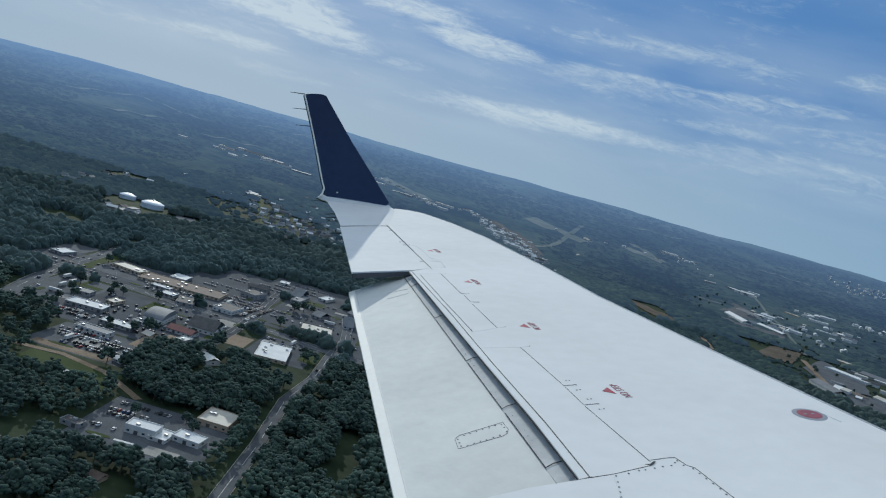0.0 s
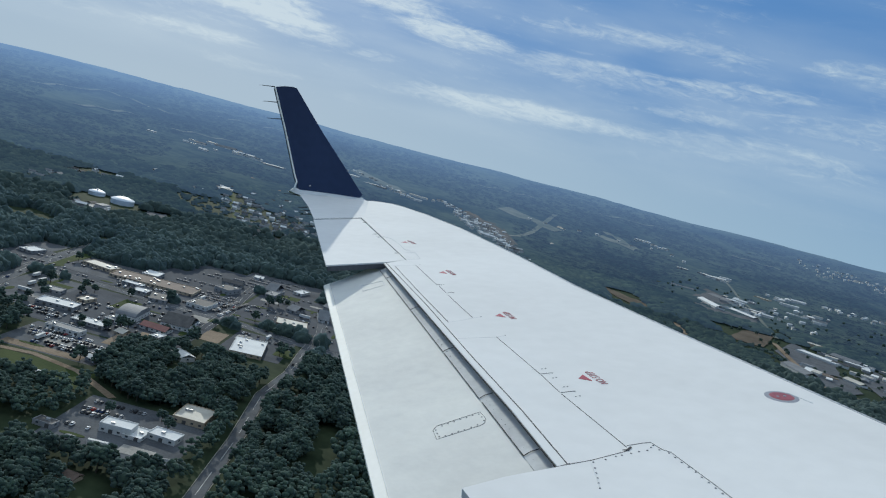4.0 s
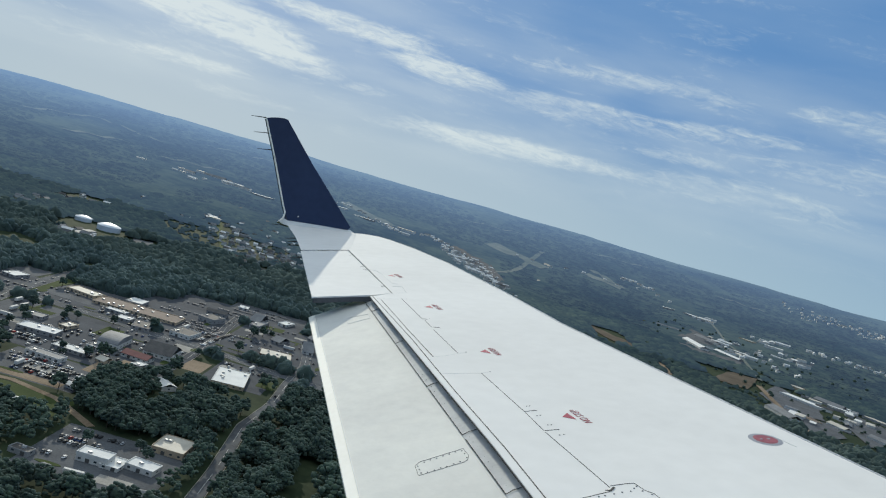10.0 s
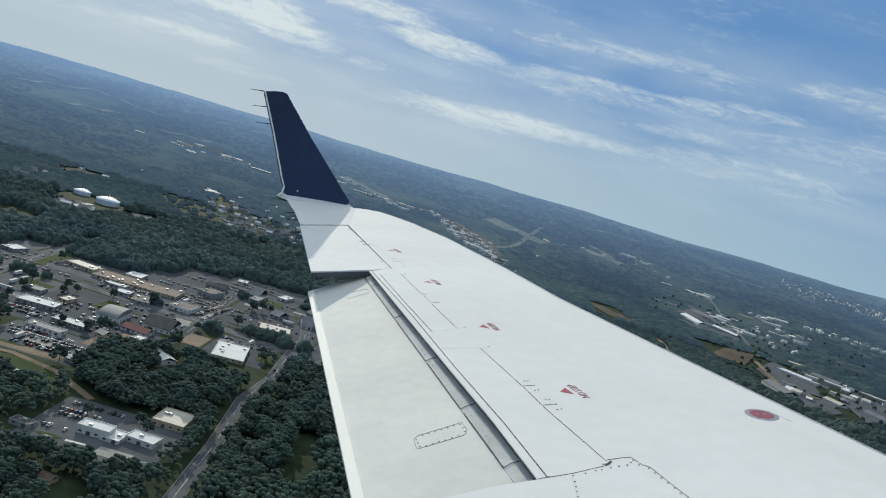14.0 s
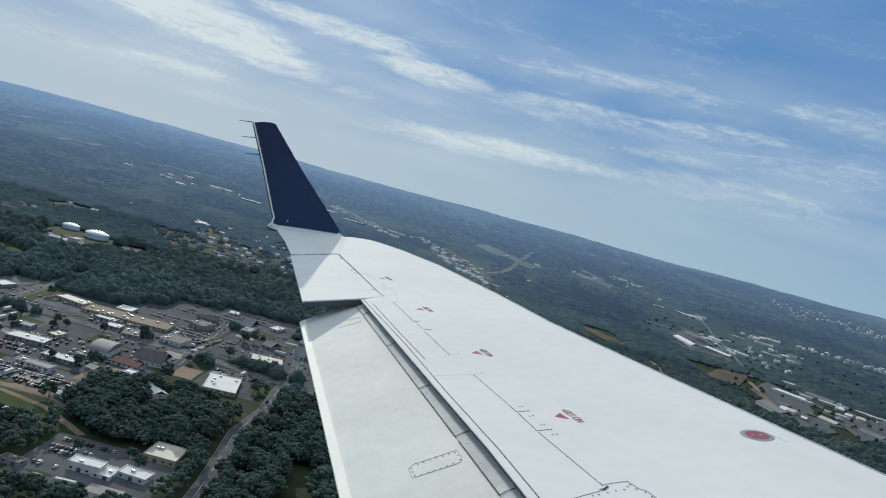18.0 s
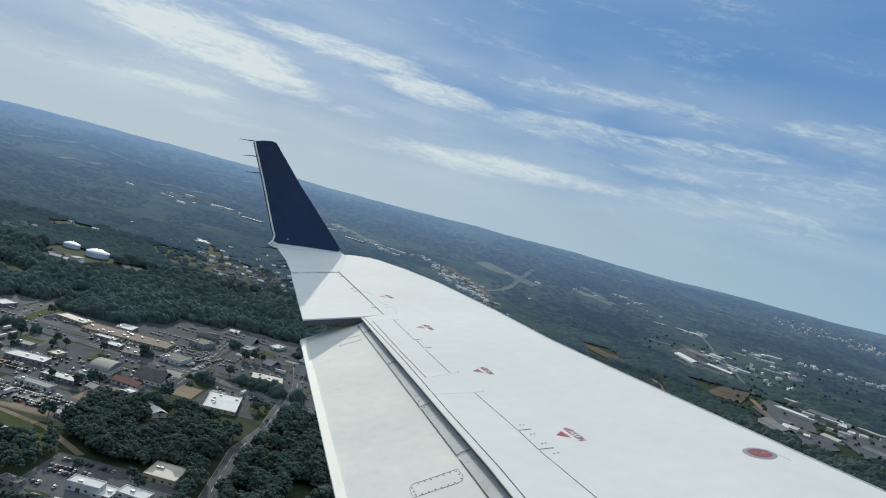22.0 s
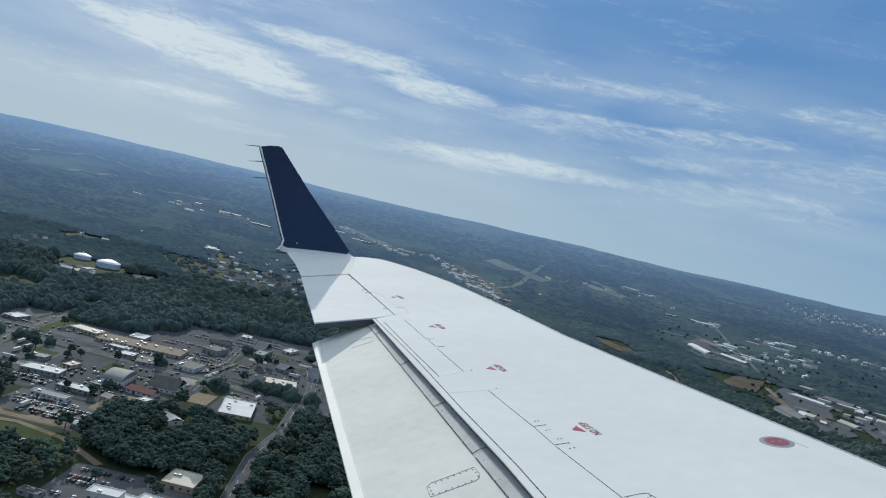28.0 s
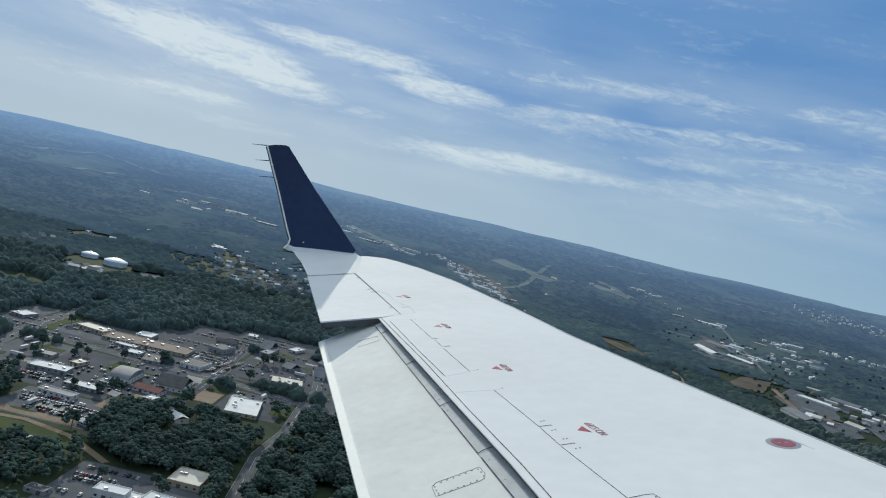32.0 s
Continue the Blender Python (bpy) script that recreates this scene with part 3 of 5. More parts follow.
light = part("position_light", disc(0.007, 0.02, 12), BRIGHTENED_EDGE, wing, "small pale light on the winglet")
light.matrix_local = pose(3.5206, 8.775, 0.182, 78, 0, 0)

# winglet
WINGLET = [(3.375, 8.812, 0.221), (3.354, 8.838, 0.319), (3.282, 8.969, 0.808), (3.203, 9.089, 1.252), (3.311, 9.080, 1.264), (3.406, 9.069, 1.262),
           (3.450, 9.060, 1.246), (3.713, 8.913, 0.769), (3.983, 8.773, 0.327), (4.133, 8.694, 0.077), (4.100, 8.690, 0.045), (3.770, 8.737, 0.092), (3.510, 8.773, 0.124), (3.400, 8.790, 0.135)]
part("winglet", prism(WINGLET, 0, (0.008, 0.07, -0.018)), NAVY, wing, "dark navy painted upright winglet")
part("winglet_root", prism([(3.288, 8.796, 0.121), (3.340, 8.800, 0.165), (3.40, 8.792, 0.137), (3.51, 8.775, 0.126), (3.77, 8.739, 0.094), (4.133, 8.694, 0.047), (4.164, 8.676, 0.020),
                           (3.770, 8.728, 0.044), (3.510, 8.764, 0.066), (3.394, 8.774, 0.075)], 0, (0.01, 0.07, -0.02)), WING_PAINT, wing, "white curved root of the winglet")
edge = [(3.300, 8.790, 0.122), (3.345, 8.792, 0.160), (3.372, 8.806, 0.221), (3.351, 8.832, 0.319), (3.279, 8.963, 0.808), (3.200, 9.083, 1.252)]
for a, b in zip(edge, edge[1:]):
    part("trailing_edge", rod(a, b, 0.010, 0.010), BRIGHTENED_EDGE, wing)
for a, b in (((3.203, 9.089, 1.252), (3.035, 9.110, 1.264)), ((3.239, 9.042, 1.083), (3.058, 9.063, 1.089)), ((3.274, 8.993, 0.900), (3.087, 9.015, 0.907)),
             ((3.33, 8.35, 0.0), (3.21, 8.33, 0.0)), ((3.25, 8.10, 0.0), (3.13, 8.08, 0.0)), ((3.17, 7.85, 0.0), (3.04, 7.83, 0.0)), ((2.915, 7.15, -0.01), (2.80, 7.13, -0.01)), ((3.38, 8.77, 0.08), (3.20, 8.74, 0.10))):
    part("static_wick", rod(a, b, 0.006, 0.002), SEAM, wing)

# markings
mark = letters("NO STEP", 0.046)
for a, b in (((2.479, 2.638), (2.500, 2.816)), ((2.745, 3.707), (2.768, 3.866)), ((3.044, 4.846), (3.060, 5.014)), ((3.375, 6.034), (3.379, 6.193))):
    angle = math.degrees(math.atan2(b[1] - a[1], b[0] - a[0]))
    m = part("warning_text", mark, None, wing, "red warning lettering")
    width = max(v.co.x for v in mark.vertices)
    slant = Matrix(((1, 0.30, 0, 0), (0, 1.2, 0, 0), (0, 0, 1, 0), (0, 0, 0, 1)))
    m.matrix_local = pose(a[0] + 0.014, a[1] - 0.002, 0.0015, 0, 0, angle) @ slant @ Matrix.Diagonal((math.dist(a, b) / width * 0.95, 1, 1, 1))
    t = part("warning_arrow", prism([(-0.074, 0.020), (-0.038, -0.032), (-0.018, 0.050)], 0.0015, (0, 0, -0.002)), RED_MARK, wing, "red warning triangle")
    t.matrix_local = pose((a[0] + b[0]) / 2 - 0.004, (a[1] + b[1]) / 2 + 0.006, 0, 0, 0, 4)
ring = part("roundel_ring", disc(0.073, 0.002, 32), GREY_MARK, wing, "silver-grey ring of a round marking")
ring.location = (3.110, 2.208, 0.0012)
part("roundel", disc(0.054, 0.002, 32), ROUNDEL_RED, wing, "red round marking").location = (3.110, 2.208, 0.003)
for dx, dy, r in ((-0.022, 0.004, 0.007), (0.012, -0.006, 0.008)):
    part("roundel_mark", disc(r, 0.002, 10), GREY_MARK, wing).location = (3.110 + dx, 2.208 + dy, 0.0046)
part("small_writing", ribbon([(3.182, 2.232), (3.170, 2.096)], 0.0035, 0.0015), FAINT_SEAM, wing, "thin grey line of writing")


# ---- the land ----
def land(x, y):
    """Height of the ground: level under the town, rolling farther off, and rising to wooded hills on the skyline."""
    r = math.hypot(x, y)
    z = 0.0
    if r > 1300:
        k = min(1.0, (r - 1300) / 1500)
        z += k * 16 * noise.noise((x * 0.0011, y * 0.0011, 3.3)) + k * 6 * noise.noise((x * 0.004, y * 0.004, 7.1))
    if r > 2600:
        k = min(1.0, (r - 2600) / 2100)
        z += 178 * k ** 1.15
        z += 11 * k * noise.noise((x * 0.0007, y * 0.0007, 9.0))
    return z


def on_land(az, dip):
    """The place on the ground that is seen from the eye at an azimuth and a dip below level, in degrees."""
    way = Vector((math.sin(radians(az)) * math.cos(radians(dip)), math.cos(radians(az)) * math.cos(radians(dip)), -math.sin(radians(dip))))
    d = 300.0
    while d < 4800:
        p = Vector(EYE) + way * d
        if p.z <= land(p.x, p.y):
            break
        d += 8.0
    return p.x, p.y


def sheet(name, mat, radii, steps, arc=(0.0, 2 * math.pi)):
    turns = [arc[0] + (arc[1] - arc[0]) * i / steps for i in range(steps)]
    verts = [(0.0, 0.0, 0.0)]
    faces = []
    for r in radii:
        for a in turns:
            x, y = r * math.sin(a), r * math.cos(a)
            verts.append((x, y, land(x, y)))
    for k in range(steps):
        faces.append((0, 1 + (k + 1) % steps, 1 + k))
    for j in range(len(radii) - 1):
        for k in range(steps):
            a, b = 1 + j * steps + k, 1 + j * steps + (k + 1) % steps
            faces.append((a, b, b + steps, a + steps))
    me = bpy.data.meshes.new(name)
    me.from_pydata(verts, [], faces)
    me.materials.append(mat)
    me.shade_smooth()
    ob = new(name, me)
    return ob


ground = sheet("ground", GRASS, [100, 250, 420, 600, 850, 1100, 1300] + [1300 + 75 * i for i in range(1, 60)], 240)
tagged(ground, "dark green and dry grassland rolling to the horizon", "ground", kind="structure")

building_boxes = []   # where no car parks
clearings = []       # (x0, y0, x1, y1): no trees here
villages = []        # (x, y, half x, half y): open settled ground with few trees
lines = []           # (x0, y0, x1, y1, half width): roads, kept free of trees


def plot(name, points, mat, label, category, lift=0.05, kind="structure", curved=False):
    bm = prism([(x, y, land(x, y)) for x, y in points], lift, (0, 0, -0.4))
    ob = new(name, mesh_of(name, bm, mat))
    return tagged(ob, label, category, kind=kind)


def rect(x0, y0, x1, y1):
    return [(x0, y0), (x1, y0), (x1, y1), (x0, y1)]


road_lift = [0.19]


def road(name, points, width, mat, label, lift=0.0, marks=True, edge=True):
    """A road with a raised crown line and, where it has them, lane marks as parts."""
    road_lift[0] += 0.012
    lift += road_lift[0]
    dense = []
    for (xa, ya), (xb, yb) in zip(points, points[1:]):
        n = max(2, int(math.dist((xa, ya), (xb, yb)) / 40))
        dense += [(xa + (xb - xa) * i / n, ya + (yb - ya) * i / n) for i in range(n)]
        lines.append((xa, ya, xb, yb, width / 2 + 2.0))
    dense.append(points[-1])
    spine = [(x, y, land(x, y)) for x, y in dense]
    ob = new(name, mesh_of(name, ribbon(spine, width, lift, 0.3), mat))
    tagged(ob, label, "road", kind="structure")
    if marks:
        for i in range(len(spine) - 1):
            a, b = Vector(spine[i]), Vector(spine[i + 1])
            part("lane_mark", ribbon([a.lerp(b, 0.1), a.lerp(b, 0.75)], 0.25, lift + 0.02, 0.01), PAINT_LINE, ob)
    if edge:
        for s in (-1, 1):
            side = []
            for i, p in enumerate(spine):
                d = Vector(spine[min(i + 1, len(spine) - 1)]) - Vector(spine[max(i - 1, 0)])
                q = Vector(p) + Vector((-d.y, d.x, 0)).normalized() * s * (width / 2 + 0.5)
                side.append(tuple(q))
            part("kerb", ribbon(side, 0.35, lift + 0.12, 0.4), CONCRETE, ob)
    return ob


# roads
road("main_street", [(-700, 850), (-500, 838), (-396, 832), (-325, 829), (-264, 820), (-200, 822), (-120, 803), (-40, 790), (200, 775)], 15, OLD_ASPHALT, "worn grey four-lane street through the shops")
road("cross_road", [(-380, 640), (-405, 760), (-416, 832), (-426, 961), (-432, 1060)], 14, OLD_ASPHALT, "wide grey road that crosses the main street")
road("side_street", [(-209, 766), (-211, 858), (-220, 946), (-224, 1010)], 9, ASPHALT, "side street between parking lots")
road("tree_street", [(-122, 930), (-112, 860), (-113, 782), (-110, 704), (-116, 632), (-108, 533), (-104, 430), (-100, 330)], 9, OLD_ASPHALT, "narrow street between trees")
road("back_lane", [(-420, 560), (-330, 585), (-280, 592), (-240, 580), (-200, 548)], 6, DIRT, "bare dirt lane behind the yards", marks=False, edge=False)
road("wood_road", [(-478, 1452), (-420, 1480), (-350, 1600), (-290, 1720)], 8, OLD_ASPHALT, "pale road in the woods", marks=False, edge=False)
road("hill_road", [on_land(6.6, 4.9), on_land(6.65, 4.2), on_land(6.7, 3.6), on_land(6.75, 2.9)], 26, CONCRETE, "pale straight road cut in the far woods", lift=1.0, marks=False, edge=False)
road("power_line_strip", [on_land(-15.6, 6.0), on_land(-15.2, 7.0), on_land(-14.7, 8.0)], 14, LAWN, "dry cleared strip in the woods", lift=0.5, marks=False, edge=False)
road("track", [on_land(12.0, 6.9), on_land(13.2, 6.95), on_land(14.6, 7.0), on_land(15.9, 7.2), on_land(16.5, 7.6), on_land(16.2, 8.0)], 12, DIRT, "bare dirt loop track at the woods' edge", lift=0.6, marks=False, edge=False)

# parking lots and yards
LOTS = [(-318, 598, -238, 668), (-345, 672, -205, 815), (-470, 840, -226, 915), (-400, 700, -345, 815), (-262, 828, -212, 975), (-208, 835, -125, 1010),
        (-212, 455, -128, 545), (-182, 722, -125, 800), (-300, 915, -226, 985), (-470, 915, -436, 960), (-150, 850, -90, 990), (-96, 752, -8, 905), (-400, 860, -330, 940), (-330, 912, -225, 996), (-306, 996, -150, 1062), (-250, 1062, -150, 1098)]
for i, (x0, y0, x1, y1) in enumerate(LOTS):
    plot("parking_lot", rect(x0, y0, x1, y1), ASPHALT if i % 3 else OLD_ASPHALT, "grey asphalt parking lot with worn patches", "parking lot", lift=0.05 + 0.008 * i)
    clearings.append((x0, y0, x1, y1))
for x0, y0, x1, y1 in ((-312, 600, -250, 612), (-258, 655, -240, 690), (-205, 735, -185, 772), (-226, 1010, -160, 1050), (-246, 690, -215, 712)):
    plot("dirt_yard", rect(x0, y0, x1, y1), DIRT, "bare sandy yard", "yard", lift=0.15)
    clearings.append((x0, y0, x1, y1))
for x0, y0, x1, y1 in ((-300, 545, -226, 586), (-420, 845, -402, 950), (-136, 745, -119, 772), (-200, 985, -165, 1006), (-300, 770, -282, 800), (-380, 775, -350, 795), (-236, 700, -212, 720)):
    plot("lawn", rect(x0, y0, x1, y1), LAWN, "mown green lawn", "lawn", lift=0.165)
    clearings.append((x0, y0, x1, y1))


# ---- buildings ----
ROOFS = {"WHITE": (ROOF_WHITE, "flat white membrane roof"), "TAN": (ROOF_TAN, "flat tan roof"), "GREY": (ROOF_GREY, "grey metal roof"),
         "DARK": (ROOF_DARK, "dark shingle roof"), "BROWN": (ROOF_BROWN, "brown gravel roof"), "RED": (ROOF_RED, "red metal roof"), "ARCH": (ROOF_GREY, "arched grey metal roof")}
WALLS = {"GREY": (WALL_GREY, "grey"), "WHITE": (WALL_WHITE, "white"), "TAN": (WALL_TAN, "tan"), "BROWN": (ROOF_BROWN, "brown brick")}
KINDS = {"works_building": "long works building", "shop_building": "commercial building", "store_building": "shopping centre hall", "house": "house among trees", "row_house": "terraced house", "apartment_house": "low apartment house"}
rng = random.Random(11)


def gable(length, width, base, rise, over):
    bm = bmesh.new()
    xs = (-length / 2 - over, length / 2 + over)
    y = width / 2 + over
    prof = [(-y, base), (0, base + rise), (y, base), (y, base - 0.25), (0, base + rise - 0.3), (-y, base - 0.25)]
    ends = [[bm.verts.new((x, py, pz)) for py, pz in prof] for x in xs]
    for i in range(6):
        bm.faces.new((ends[0][i], ends[1][i], ends[1][(i + 1) % 6], ends[0][(i + 1) % 6]))
    for e in ends:
        bm.faces.new((e[0], e[1], e[4], e[5]))
        bm.faces.new((e[1], e[2], e[3], e[4]))
    bmesh.ops.recalc_face_normals(bm, faces=bm.faces[:])
    return bm


def arch(length, width, base, rise):
    bm = bmesh.new()
    n = 14
    ends = []
    for x in (-length / 2 - 0.3, length / 2 + 0.3):
        up = [bm.verts.new((x, -math.cos(math.pi * i / n) * width / 2, base + math.sin(math.pi * i / n) * rise)) for i in range(n + 1)]
        ends.append(up)
    for i in range(n):
        bm.faces.new((ends[0][i], ends[1][i], ends[1][i + 1], ends[0][i + 1]))
    for e in ends:
        bm.faces.new(e)
    bmesh.ops.recalc_face_normals(bm, faces=bm.faces[:])
    return bm


pane = mesh_of("window", box(-0.9, -0.06, -0.6, 0.9, 0.06, 0.6), WINDOW)
door_leaf = mesh_of("door", box(-1.3, -0.06, 0, 1.3, 0.06, 2.6), ROOF_DARK)
unit_mesh = mesh_of("roof_unit", box(-1.2, -0.9, 0, 1.2, 0.9, 1.3, 0.08), UNIT)


def building(x, y, length, width, turn, height, roof, wall, name="shop_building", near=True):
    """A commercial building: four walls, roof, parapet, windows, doors and roof units."""
    pitched = roof.endswith("G") or roof == "ARCH"
    key = roof[:-1] if roof.endswith("G") else roof
    rmat, rname = ROOFS[key]
    wmat, wname = WALLS[wall]
    ob = thing(name, pose(x, y, land(x, y), 0, 0, turn), f"{wname} {KINDS[name]} with {rname}", "house" if "house" in name else "building")
    l, w, height = length / 2, width / 2, height * 0.64
    for (x0, y0, x1, y1) in ((-l, -w, l, -w + 0.3), (-l, w - 0.3, l, w), (-l, -w + 0.3, -l + 0.3, w - 0.3), (l - 0.3, -w + 0.3, l, w - 0.3)):
        part("wall", box(x0, y0, 0, x1, y1, height), wmat, ob)
    if roof == "ARCH":
        part("roof", arch(length, width, height - 0.2, width * 0.13), rmat, ob)
    elif pitched:
        part("roof", gable(length, width, height, width * 0.2, 0.5), rmat, ob)
    else:
        part("roof", box(-l + 0.31, -w + 0.31, height - 0.9, l - 0.31, w - 0.31, height - 0.35), rmat, ob)
        for (x0, y0, x1, y1) in ((-l - 0.1, -w - 0.1, l + 0.1, -w + 0.35), (-l - 0.1, w - 0.35, l + 0.1, w + 0.1), (-l - 0.1, -w + 0.35, -l + 0.35, w - 0.35), (l - 0.35, -w + 0.35, l + 0.1, w - 0.35)):
            part("parapet", box(x0, y0, height, x1, y1, height + 0.15), wmat if key != "WHITE" else rmat, ob)
        if near:
            for k in range(max(1, int(length * width / 220))):
                u = part("roof_unit", unit_mesh, None, ob)
                u.location = (rng.uniform(-l + 3, l - 3) if l > 4 else 0, rng.uniform(-w + 2.5, w - 2.5) if w > 3 else 0, height - 0.35)
    if near:
        n = max(1, int(length / 5))
        for k in range(n):
            px = -l + (k + 0.5) * length / n
            if k % 4 == 1:
                d = part("door", door_leaf, None, ob)
                d.location = (px, -w - 0.05, 0.05)
            else:
                p = part("window", pane, None, ob)
                p.location = (px, -w - 0.04, min(1.9, height - 1.0))
        for k in range(max(1, int(width / 7))):
            p = part("window", pane, None, ob)
            p.matrix_local = pose(l + 0.04, -w + (k + 0.5) * width / max(1, int(width / 7)), min(2.0, height - 1.0), 0, 0, 90)
    spread = (max(l, w), max(l, w)) if abs(turn) > 20 else (l, w)
    clearings.append((x - spread[0] - 2, y - spread[1] - 2, x + spread[0] + 2, y + spread[1] + 2))
    building_boxes.append(clearings[-1])
    return ob


def near_building(x, y, margin):
    return any(x0 - margin < x < x1 + margin and y0 - margin < y < y1 + margin for x0, y0, x1, y1 in building_boxes)


# the shops and works of the town
building(-330, 724, 34, 19, 4, 6, "WHITE", "GREY")
building(-321, 760, 10, 17, -11, 5, "TAN", "TAN")
building(-355, 764, 18, 15, 3, 5, "GREY", "GREY")
building(-286, 695, 30, 14, -4, 5, "WHITE", "GREY")
building(-291, 661, 30, 12, -5, 6, "GREY", "WHITE")
building(-271, 748, 18, 39, 2, 8, "ARCH", "WHITE")
building(-275, 722, 17, 11, -9, 4, "GREY", "WHITE")
building(-230, 760, 26, 33, 2, 7, "DARKG", "WHITE")
building(-240, 727, 25, 15, -8, 5, "REDG", "WHITE")
building(-230, 706, 9, 12, -14, 4, "WHITE", "GREY")
building(-243, 610, 9, 8, -23, 4, "WHITEG", "WHITE")
building(-243, 625, 9, 8, -25, 4, "WHITEG", "WHITE")
building(-254, 551, 8, 9, -26, 4, "WHITEG", "WHITE")
building(-306, 893, 92, 34, 2, 5, "BROWN", "TAN")
building(-372, 903, 36, 20, -14, 6, "TAN", "TAN")
building(-322, 926, 18, 24, 2, 6, "WHITE", "GREY")
building(-318, 862, 22, 10, -4, 5, "WHITE", "GREY")
building(-201, 1012, 13, 34, -6, 5, "GREYG", "GREY")
building(-246, 985, 24, 13, 4, 6, "DARKG", "GREY")
building(-301, 842, 15, 15, 0, 5, "WHITE", "GREY")
building(-279, 835, 18, 30, 11, 5, "DARK", "GREY")
building(-240, 944, 19, 26, -17, 9, "DARK", "GREY")
building(-239, 850, 22, 29, -7, 7, "DARK", "WHITE")
building(-145, 864, 33, 26, 10, 7, "TAN", "BROWN")
building(-156, 935, 12, 22, -21, 5, "GREYG", "GREY")
building(-124, 935, 12, 38, 12, 5, "GREYG", "WHITE")
building(-158, 742, 29, 50, 8, 5.5, "WHITE", "TAN")
clearings.append((-200, 690, -128, 790))
building(-171, 1036, 12, 24, -16, 5, "WHITE", "WHITE")
building(-195, 990, 12, 39, -5, 6, "GREY", "GREY")
building(-234, 1063, 12, 16, 7, 4, "WHITE", "WHITE")
building(-194, 669, 17, 13, -43, 6, "WHITEG", "WHITE")
building(-144, 670, 16, 12, -34, 5, "GREYG", "WHITE")
building(-174, 498, 20, 12, 1, 9, "WHITE", "WHITE")
building(-142, 549, 22, 27, -1, 7, "TAN", "TAN")
building(-146, 505, 19, 13, -7, 6, "WHITE", "WHITE")
building(-162, 499, 12, 17, -3, 4, "WHITE", "WHITE")
building(-212, 481, 13, 8, -7, 5, "DARK", "GREY")
building(-191, 468, 4, 6, -9, 4, "GREYG", "GREY")
building(-255, 691, 9, 12, -19, 4, "TANG", "TAN")
building(-448, 895, 17, 23, -14, 5, "WHITE", "GREY")
building(-122, 997, 13, 28, -28, 5, "GREYG", "GREY")
building(-44, 776, 62, 36, 10, 7, "WHITE", "BROWN")
building(-38, 838, 34, 12, 8, 5, "TAN", "TAN")
building(-62, 872, 40, 30, 8, 8, "GREYG", "GREY")

# strip of shops along the cross road, and offices beyond the street
building(-560, 900, 60, 16, -6, 6, "WHITE", "GREY")
building(-505, 930, 40, 14, -4, 6, "TAN", "TAN")
building(-540, 790, 26, 20, 5, 6, "GREY", "WHITE")
building(-455, 770, 24, 18, 2, 5, "WHITE", "TAN")
building(-430, 700, 30, 14, 3, 5, "BROWN", "GREY")

# houses among the trees
for i, (x, y, turn) in enumerate(((-330, 540, 20), (-372, 602, -15), (-300, 505, 40), (-268, 470, 10), (-92, 640, 30), (-84, 590, -20), (-80, 690, 12), (-90, 545, 45), (-132, 585, -30), (-235, 430, 25),
                                  (-170, 425, -12), (-130, 470, 18), (-210, 400, 5), (-150, 385, 33), (-70, 500, -8), (-66, 740, 16), (-430, 640, 22), (-470, 700, -18))):
    building(x, y, 13 + i % 3, 8.5, turn, 3.4, ("DARKG", "BROWNG", "GREYG")[i % 3], ("WHITE", "TAN", "GREY")[i % 3], name="house", near=i < 10)


# ---- water tanks ----
def water_tank(x, y, radius, height):
    ob = thing("water_tank", pose(x, y, land(x, y)), "round white steel water tank with a shallow dome", "water tank", group="water tanks in the woods")
    bm = bmesh.new()
    bmesh.ops.create_cone(bm, cap_ends=True, segments=40, radius1=radius, radius2=radius, depth=height)
    bmesh.ops.translate(bm, vec=(0, 0, height / 2), verts=bm.verts[:])
    part("shell", bm, TANK, ob)
    rings = [[(radius * (1 - (k / 8)) * math.cos(a), radius * (1 - (k / 8)) * math.sin(a), height + 0.2 + radius * 0.24 * (1 - (1 - k / 8) ** 2)) for a in [2 * math.pi * i / 40 for i in range(41)]] for k in range(8)]
    part("dome", strip_loft(rings), TANK, ob, smooth=True)
    part("vent", box(-1, -1, height + radius * 0.2, 1, 1, height + radius * 0.2 + 2.2, 0.1), UNIT, ob)
    clearings.append((x - radius - 6, y - radius - 75, x + radius + 16, y + radius + 6))


water_tank(*on_land(-22.0, 8.5), 19, 8)
water_tank(*on_land(-23.6, 8.25), 14, 6)

# ---- far town, rows of houses and works ----
far_wall = mesh_of("wall", box(-6, -4, -3, 6, 4, 4.2), WALL_WHITE)
far_roof = mesh_of("roof", gable(12, 8, 4.2, 2.2, 0.5), ROOF_GREY)
far_roof_dark = mesh_of("roof", gable(12, 8, 4.2, 2.2, 0.5), ROOF_DARK)
far_roof_pale = mesh_of("roof", gable(12, 8, 4.2, 2.2, 0.5), ROOF_WHITE)
far_flats = [mesh_of("roof", box(-6.1, -4.1, 4.2, 6.1, 4.1, 4.7), m) for m in (ROOF_WHITE, ROOF_WHITE, ROOF_TAN, ROOF_GREY)]
far_walls = [far_wall] + [mesh_of("wall", box(-6, -4, -3, 6, 4, 4.2), m) for m in (WALL_WHITE, WALL_GREY)]


far_places = []      # houses too far off to be told apart singly


